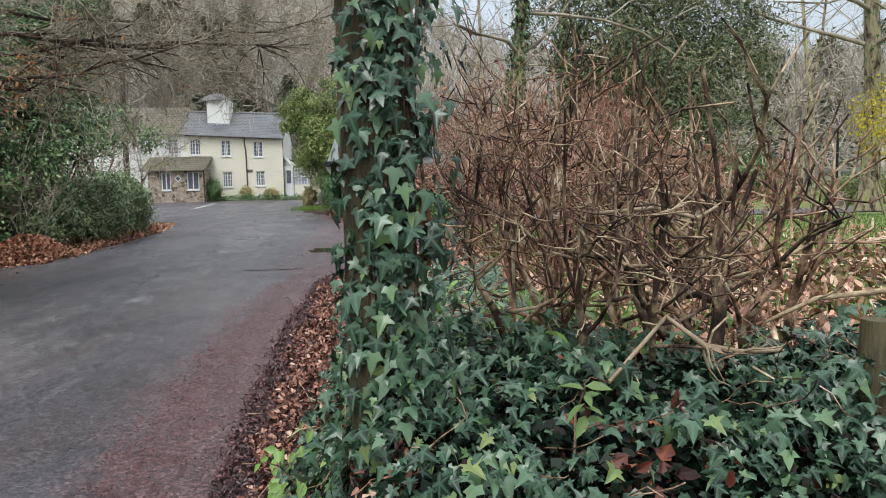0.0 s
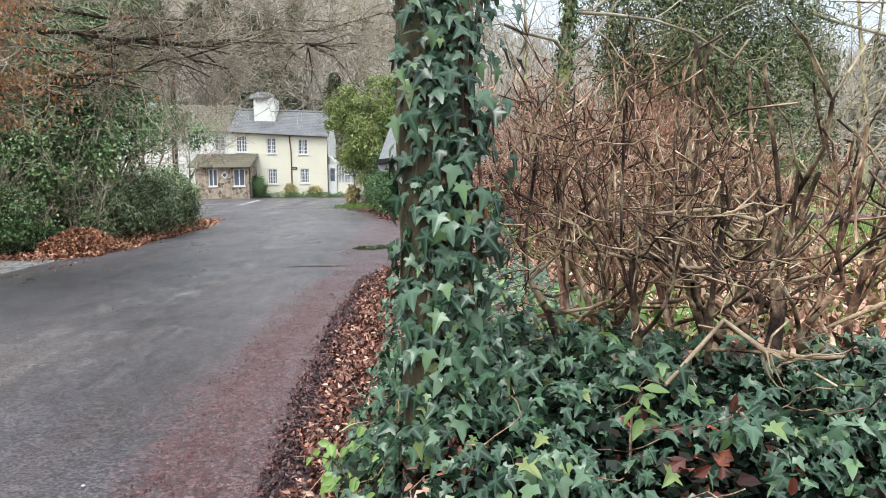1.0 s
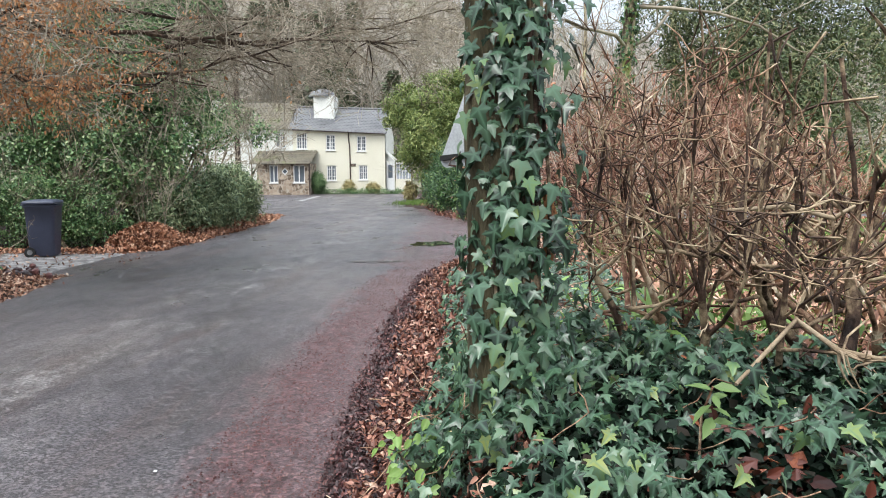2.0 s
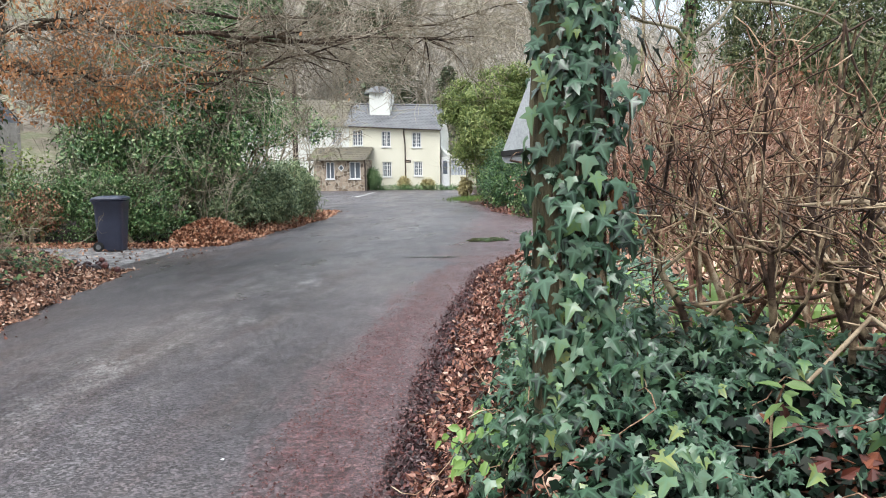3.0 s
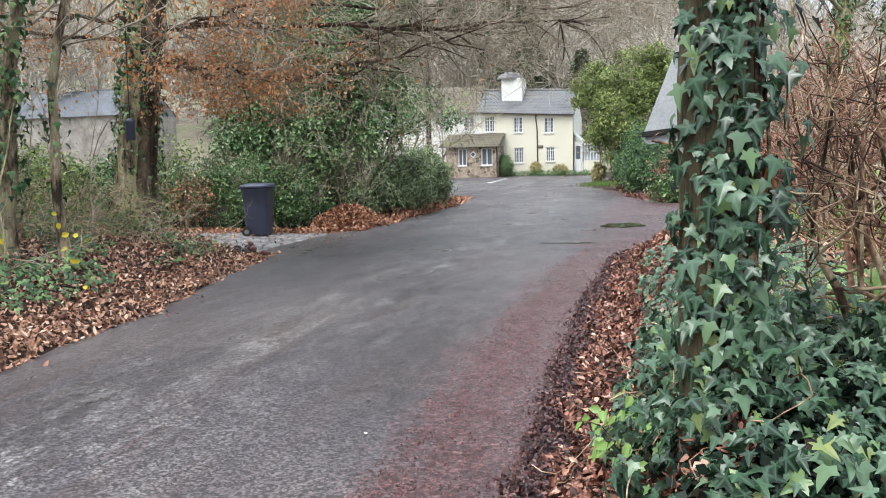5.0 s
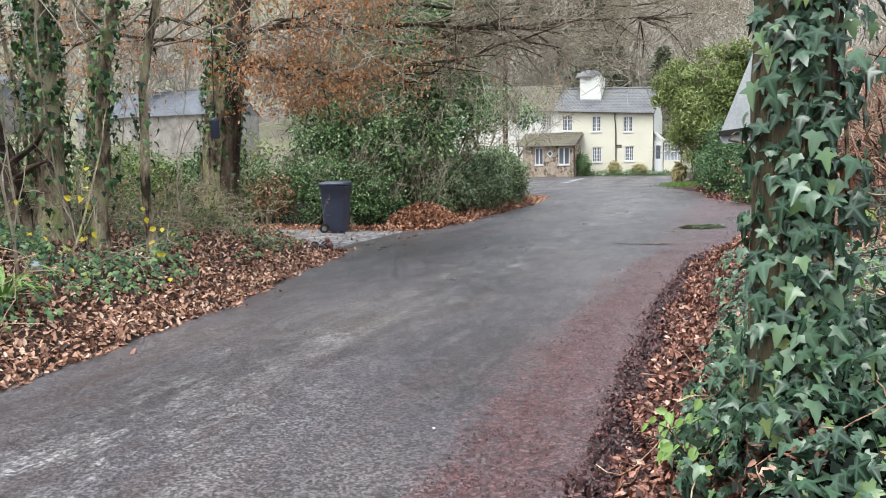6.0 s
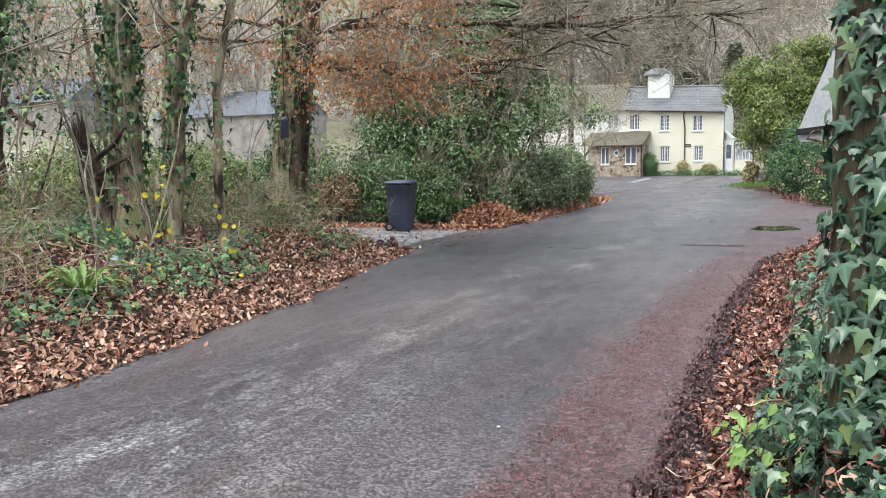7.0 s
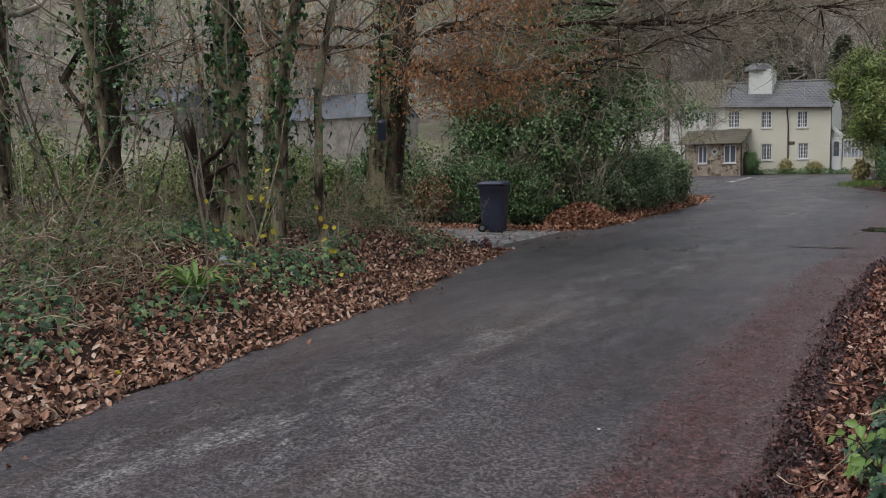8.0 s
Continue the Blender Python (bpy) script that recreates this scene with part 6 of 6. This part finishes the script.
def woods():
    forms = [bare_template(k) for k in range(4)]
    b = Buf()
    for n in range(560):
        a, r = rng.uniform(-80, 45) if n % 5 < 3 else rng.uniform(-32, 16), rng.uniform(74, 210)
        if abs(a + 10) < 8 and r < 88:
            continue
        planted(b, forms[n % 4], r * math.sin(radians(a)), r * math.cos(radians(a)), rng.uniform(0.8, 1.3), rng.uniform(0, 6.28))
    put("far_woods", b, M_FAR_HAZED, None, "bare winter trees covering the hillside", "woodland", kind="stuff")
    forms = [conifer_template(k) for k in range(2)]
    b = Buf()
    for n in range(24):
        a, r = rng.uniform(-24, -5), rng.uniform(84, 130)
        planted(b, forms[n % 2], r * math.sin(radians(a)), r * math.cos(radians(a)), rng.uniform(0.8, 1.5), rng.uniform(0, 6.28))
    for n in range(22):
        a, r = rng.uniform(2, 44), rng.uniform(90, 200)
        planted(b, forms[n % 2], r * math.sin(radians(a)), r * math.cos(radians(a)), rng.uniform(0.8, 1.2), rng.uniform(0, 6.28))
    put("far_conifers", b, M_CON_HAZED, None, "dark conifers on the hillside behind the cottage", "woodland", kind="stuff")


woods()


# ---- garden side ----
foliage_mass("garden_conifer", "tall dark feathery conifer on the lawn", "tree", [(7.0, 19, 3.2, 2.2, 2.0, 2.6), (5.6, 19, 4.8, 1.8, 1.6, 2.2), (8.6, 19.4, 4.6, 1.7, 1.6, 2.2), (7.0, 19, 6.5, 1.8, 1.6, 2.2)], 42000, 0.1, SPRAY_SMALL, M_CON, 0.6, 5)
trunk_tree((16.4, 25.2), (-0.02, 0, 1), 13, 0.32, "tall bare tree beyond the lawn", 3, 300, 0.04, 3, 60, "garden trees")
trunk_tree((3.05, 17), (0, 0, 1), 10, 0.17, "ivy-clad slim tree behind the hedge", 3, 1600, 0.03, 2, 0, "garden trees")
trunk_tree((9.0, 36), (0, 0, 1), 11, 0.22, "bare tree beyond the garden path", 3, 0, 0.05, 2, 0, "garden trees")
for x, y in ((14.5, 38), (20.5, 36), (24.0, 43), (17.5, 46), (6.0, 40)):
    trunk_tree((x, y), (0.02, 0, 1), 12, 0.14, "bare winter tree beyond the garden path", 3, 0, 0.05, 3, 0, "garden trees")
foliage_mass("yellow_shrub", "shrub with bright yellow autumn leaves", "shrub", [(14.6, 21.5, 2.9, 1.2, 1.0, 1.1)], 1500, 0.1, OVAL, M_YELLOW)
foliage_mass("garden_hedge", "low clipped green garden hedge", "hedge", [(19 + k * 2.2, 30.5, 0.6, 1.5, 0.8, 0.75) for k in range(4)], 16000, 0.1, HOLLY, M_OLIVE)
foliage_mass("garden_shrub", "rough green shrub by the garden path", "shrub", [(14, 36, 1.2, 2.4, 1.2, 1.3), (18, 38, 1.2, 2.4, 1.2, 1.3)], 14000, 0.14, HOLLY, M_HOLLY)
path = Buf()
grid(path, np.linspace(4, 40, 40), np.linspace(24.5, 28, 6), lambda x, y: height(x, y) + 0.03, a=lambda x, y: 0 * x - 1.5)
put("garden_path", path, M_ROAD, None, "grey asphalt path beyond the lawn", "path", kind="structure", smooth=True)


def lamp_post():
    x, y = 17.6, 29
    thing = base("garden_post", "slim dark post beside the garden path", "post", at=pose(x, y, float(height(x, y))))
    b = Buf()
    tube_line(b, [(0, 0, -0.1), (0, 0, 0.5), (0, 0, 2.8), (0, 0, 2.9)], [0.07, 0.05, 0.045, 0.03], 10)
    put("shaft", b, M_RUBBER, thing)
    b = Buf()
    box(b, -0.25, 0.25, -0.2, 0.2, -0.05, 0.55)
    put("plinth", b, M_STONE, thing)


lamp_post()


def grass(name, label, x, y, size):
    sv = np.array([(-0.06, 0, 0), (0.06, 0, 0), (0.03, 0.1, 0.6), (0, 0.3, 1)], float)
    b = Buf()
    n = len(x)
    leaves(b, on_ground(x, y), np.tile((0, 0, 1.0), (n, 1)), rng.standard_normal((n, 3)), rng.uniform(0.6, 1.3, n) * size, (sv, np.array([(0, 1, 2), (0, 2, 3)]), np.zeros(4)), 0.25)
    put(name, b, M_GRASS, None, label, "grass", kind="stuff")


grass("lawn_grass", "short green lawn grass", 1.6 + 14 * rng.random(22000) ** 1.3, 4.0 + 19 * rng.random(22000), 0.09)
grass("verge_grass", "bright grass tuft on the far verge", rng.normal(-2.9, 0.5, 1500), rng.normal(41, 1.5, 1500), 0.2)


# ---- things along the lane ----
def utility_pole():
    x, y = -11.2, 38
    thing = base("utility_pole", "dark wooden utility pole behind the hedge", "pole", at=pose(x, y, float(height(x, y))))
    b = Buf()
    tube_line(b, [(0, 0, -0.2), (0, 0, 3), (0.02, 0, 6.6)], [0.14, 0.13, 0.11], 12)
    put("shaft", b, M_PIPE, thing, smooth=True)


utility_pole()
foliage_mass("round_bush", "small clipped round dark bush by the cottage", "bush", [(-11.3, 57.6, 0.95, 0.6, 0.6, 0.75)], 5000, 0.1, HOLLY, M_HOLLY, 0.8, 0)
foliage_mass("border_plants", "straw-coloured shrub against the cottage wall", "shrub", [(-9.1, 58.3, 0.6, 0.5, 0.3, 0.5), (-7.3, 58.3, 0.5, 0.6, 0.3, 0.45)], 2500, 0.14, OVAL, M_STRAWLEAF, 0.8, 0)
foliage_mass("low_border", "low green planting along the cottage front", "border", [(-11 + k * 1.1, 58, 0.25, 0.7, 0.3, 0.3) for k in range(6)], 4000, 0.1, HOLLY, M_HOLLY, 0.8, 0)
foliage_mass("verge_shrub", "straw-brown grassy shrub on the far verge", "shrub", [(-3.7, 47.5, 0.5, 0.35, 0.6, 0.6)], 1500, 0.2, OVAL, M_STRAWLEAF, 0.8, 0)
foliage_mass("hedge_belt", "mixed green undergrowth behind the bank", "hedge", [(-12.5, 18, 1.0, 1.8, 1.0, 1.1), (-15, 16, 0.9, 2.0, 1.2, 1.1), (-18, 15, 1.0, 2.2, 1.4, 1.2), (-21, 13, 1.2, 2.4, 1.4, 1.4), (-14, 12.5, 0.8, 1.6, 1.0, 0.8)], 26000, 0.1, HOLLY, M_OLIVE)
foliage_mass("drive_undergrowth", "twiggy green undergrowth behind the gravel drive", "undergrowth", [(-9.6, 16.8, 0.75, 1.3, 0.4, 0.8), (-11.2, 16.7, 0.8, 1.2, 0.4, 0.85), (-8.4, 17.1, 0.7, 0.9, 0.4, 0.7), (-12.8, 16.6, 0.9, 1.3, 0.4, 0.9), (-14.6, 16.6, 0.9, 1.3, 0.4, 0.9)], 30000, 0.065, OVAL, M_HOLLY, 0.8, 2)
foliage_mass("beech_bush", "small russet-leaved beech bush by the gravel drive", "shrub", [(-10.6, 16.4, 0.7, 0.75, 0.35, 0.6)], 1000, 0.07, OVAL, M_HEAP, 0.8, 5)
foliage_mass("brown_hedge", "brown-leaved hedge beside the red gravel", "hedge", [(0.9, 28.2, 1.0, 1.2, 0.7, 1.0), (2.4, 27.6, 1.1, 1.3, 0.7, 1.1), (4.2, 27.2, 1.1, 1.3, 0.7, 1.1)], 14000, 0.09, OVAL, M_DEAD, 0.8, 3)
foliage_mass("ivy_edge_hedge", "dark green ivy edging the hedge by the lane", "hedge", [(0.6, 25.7, 0.4, 1.0, 0.4, 0.6), (1.8, 25.6, 0.4, 0.9, 0.4, 0.6)], 9000, 0.09, HOLLY, M_HOLLY, 0.8, 0)
for x, y in ((-8.4, 17.5), (-9.6, 17.4), (-7.4, 18.0), (-11.4, 17.3)):
    shrub((x, y), 7, 1.1, 2.4, "thin pale bare stems standing in front of the holly", 0.012, 2, M_TWIG, 0.35, 0.14, 0.6, 3, 0.08, 0.004, 0, "bare_shrub", "bare shrubs by the drive")
shrub((-9.4, 30.0), 3, 1.0, 5.0, "bare spreading tree beside the cottage lane", 0.05, 3, M_TWIG, 0.5, 0.16, 0.7, 3, 0.03, 0.008, 0, "roadside_tree", "roadside trees")
shrub((-11.5, 33.0), 3, 1.0, 6.0, "bare spreading tree beside the cottage lane", 0.06, 3, M_TWIG, 0.5, 0.16, 0.7, 3, 0.03, 0.008, 0, "roadside_tree", "roadside trees")


def barn(x0, x1, y, z0, ze, zr, wall, roof, label):
    thing = base("barn", label, "barn", "farm buildings across the field")
    b = Buf()
    box(b, x0, x1, y, y + 6, z0, ze)
    put("wall", b, wall, thing)
    slab_roof("roof", thing, x0 - 0.2, x1 + 0.2, y - 0.3, y + 3, ze, ze, zr, zr, roof, 8)
    b = Buf()
    b.add([(x0, y + 3, zr), (x1, y + 3, zr), (x1, y + 6.3, ze), (x0, y + 6.3, ze)], [(0, 3, 2, 1)])
    b.add([(x1, y, ze), (x1, y + 6, ze), (x1, y + 3, zr)], [(0, 1, 2)])
    put("rear_roof", b, roof, thing)


M_FARSTONE = rough_mat("grey_barn_stone", [(0.34, (0.2, 0.18, 0.165)), (0.66, (0.42, 0.39, 0.36))], 1.2, 14, 0.9, 0.5)
M_FARSLATE = rough_mat("pale_barn_slate", [(0.34, (0.15, 0.16, 0.185)), (0.66, (0.27, 0.285, 0.32))], 0.7, 9, 0.75, 0.3, spec=0.2)
barn(-56, -41, 55, 0.5, 5.6, 7.9, M_FARSTONE, M_FARSLATE, "long stone barn with a grey slate roof")
barn(-80, -68, 56, 1.0, 8.0, 10.5, M_FARSTONE, M_FARSLATE, "grey farm building with a grey roof")


# ---- small things ----
def bird_feeder():
    x, y = -6.98, 9.6
    thing = base("bird_feeder", "grey hanging bird feeder on a thin cord", "feeder", at=pose(x, y, 1.82))
    b = Buf()
    tube_line(b, [(0, 0, 0), (0, 0, 0.02), (0, 0, 0.24), (0, 0, 0.27), (0, 0, 0.3)], [0.05, 0.062, 0.062, 0.07, 0.015], 12)
    put("tube", b, M_BIN, thing, smooth=True)
    b = Buf()
    tube_line(b, [(0, 0, 0.3), (0.01, 0, 1.0), (0.03, 0, 1.9)], [0.006, 0.006, 0.006], 5)
    put("cord", b, M_RUBBER, thing)


bird_feeder()


def road_dash(x, y, w, d):
    b = Buf()
    z = -0.036 + 0.055 * float(ss(40, 46, y)) + 0.006 * max(y - 44, 0)
    box(b, x, x + w, y, y + d, z, z + 0.008)
    put("road_marking", b, M_FRAME, None, "worn white dash painted at the junction", "road marking", kind="structure")


for k in range(4):
    road_dash(-10.0 - 0.12 * k, 45.5 + 2.0 * k, 0.25, 1.1)


def pale_stone(x, y, r, label):
    thing = base("stone", label, "stone", at=pose(x, y, float(height(x, y))))
    b = Buf()
    tube_line(b, [(0, 0, -r * 0.3), (0, 0, 0.1 * r), (0, 0, r * 0.6), (0, 0, r * 0.9)], [r * 0.8, r, r * 0.75, r * 0.2], 9, 0, 0.12)
    put("rock", b, M_NET, thing, smooth=True)


pale_stone(-6.45, 5.95, 0.09, "pale rounded stone among the ivy")


def stray_leaves():
    sh = Buf().add(OVAL[0] * (1.5, 1, 1), OVAL[1], 0, OVAL[2]).mesh("yellow_leaf", [M_YELLOW])
    for x, y, up in ((-6.8, 5.0, 0.25), (-6.9, 5.25, 0.3), (-4.75, 3.4, 0.05), (-4.85, 3.3, 0.05), (-6.6, 8.2, 0.5), (-6.2, 6.2, 0.15)):
        m = turns(1, np.array([(0.5, -0.5, 0.7)]), rng.standard_normal((1, 3)), 0.3)[0]
        ob = obj("yellow_leaf", sh, None, "single bright yellow fallen leaf on the bank", "leaf", "yellow leaves on the bank")
        ob.matrix_basis = Matrix.Translation((x, y, float(height(x, y)) + up * 0.4)) @ Matrix(m.tolist()).to_4x4() @ Matrix.Diagonal((0.07, 0.07, 0.07, 1))


stray_leaves()
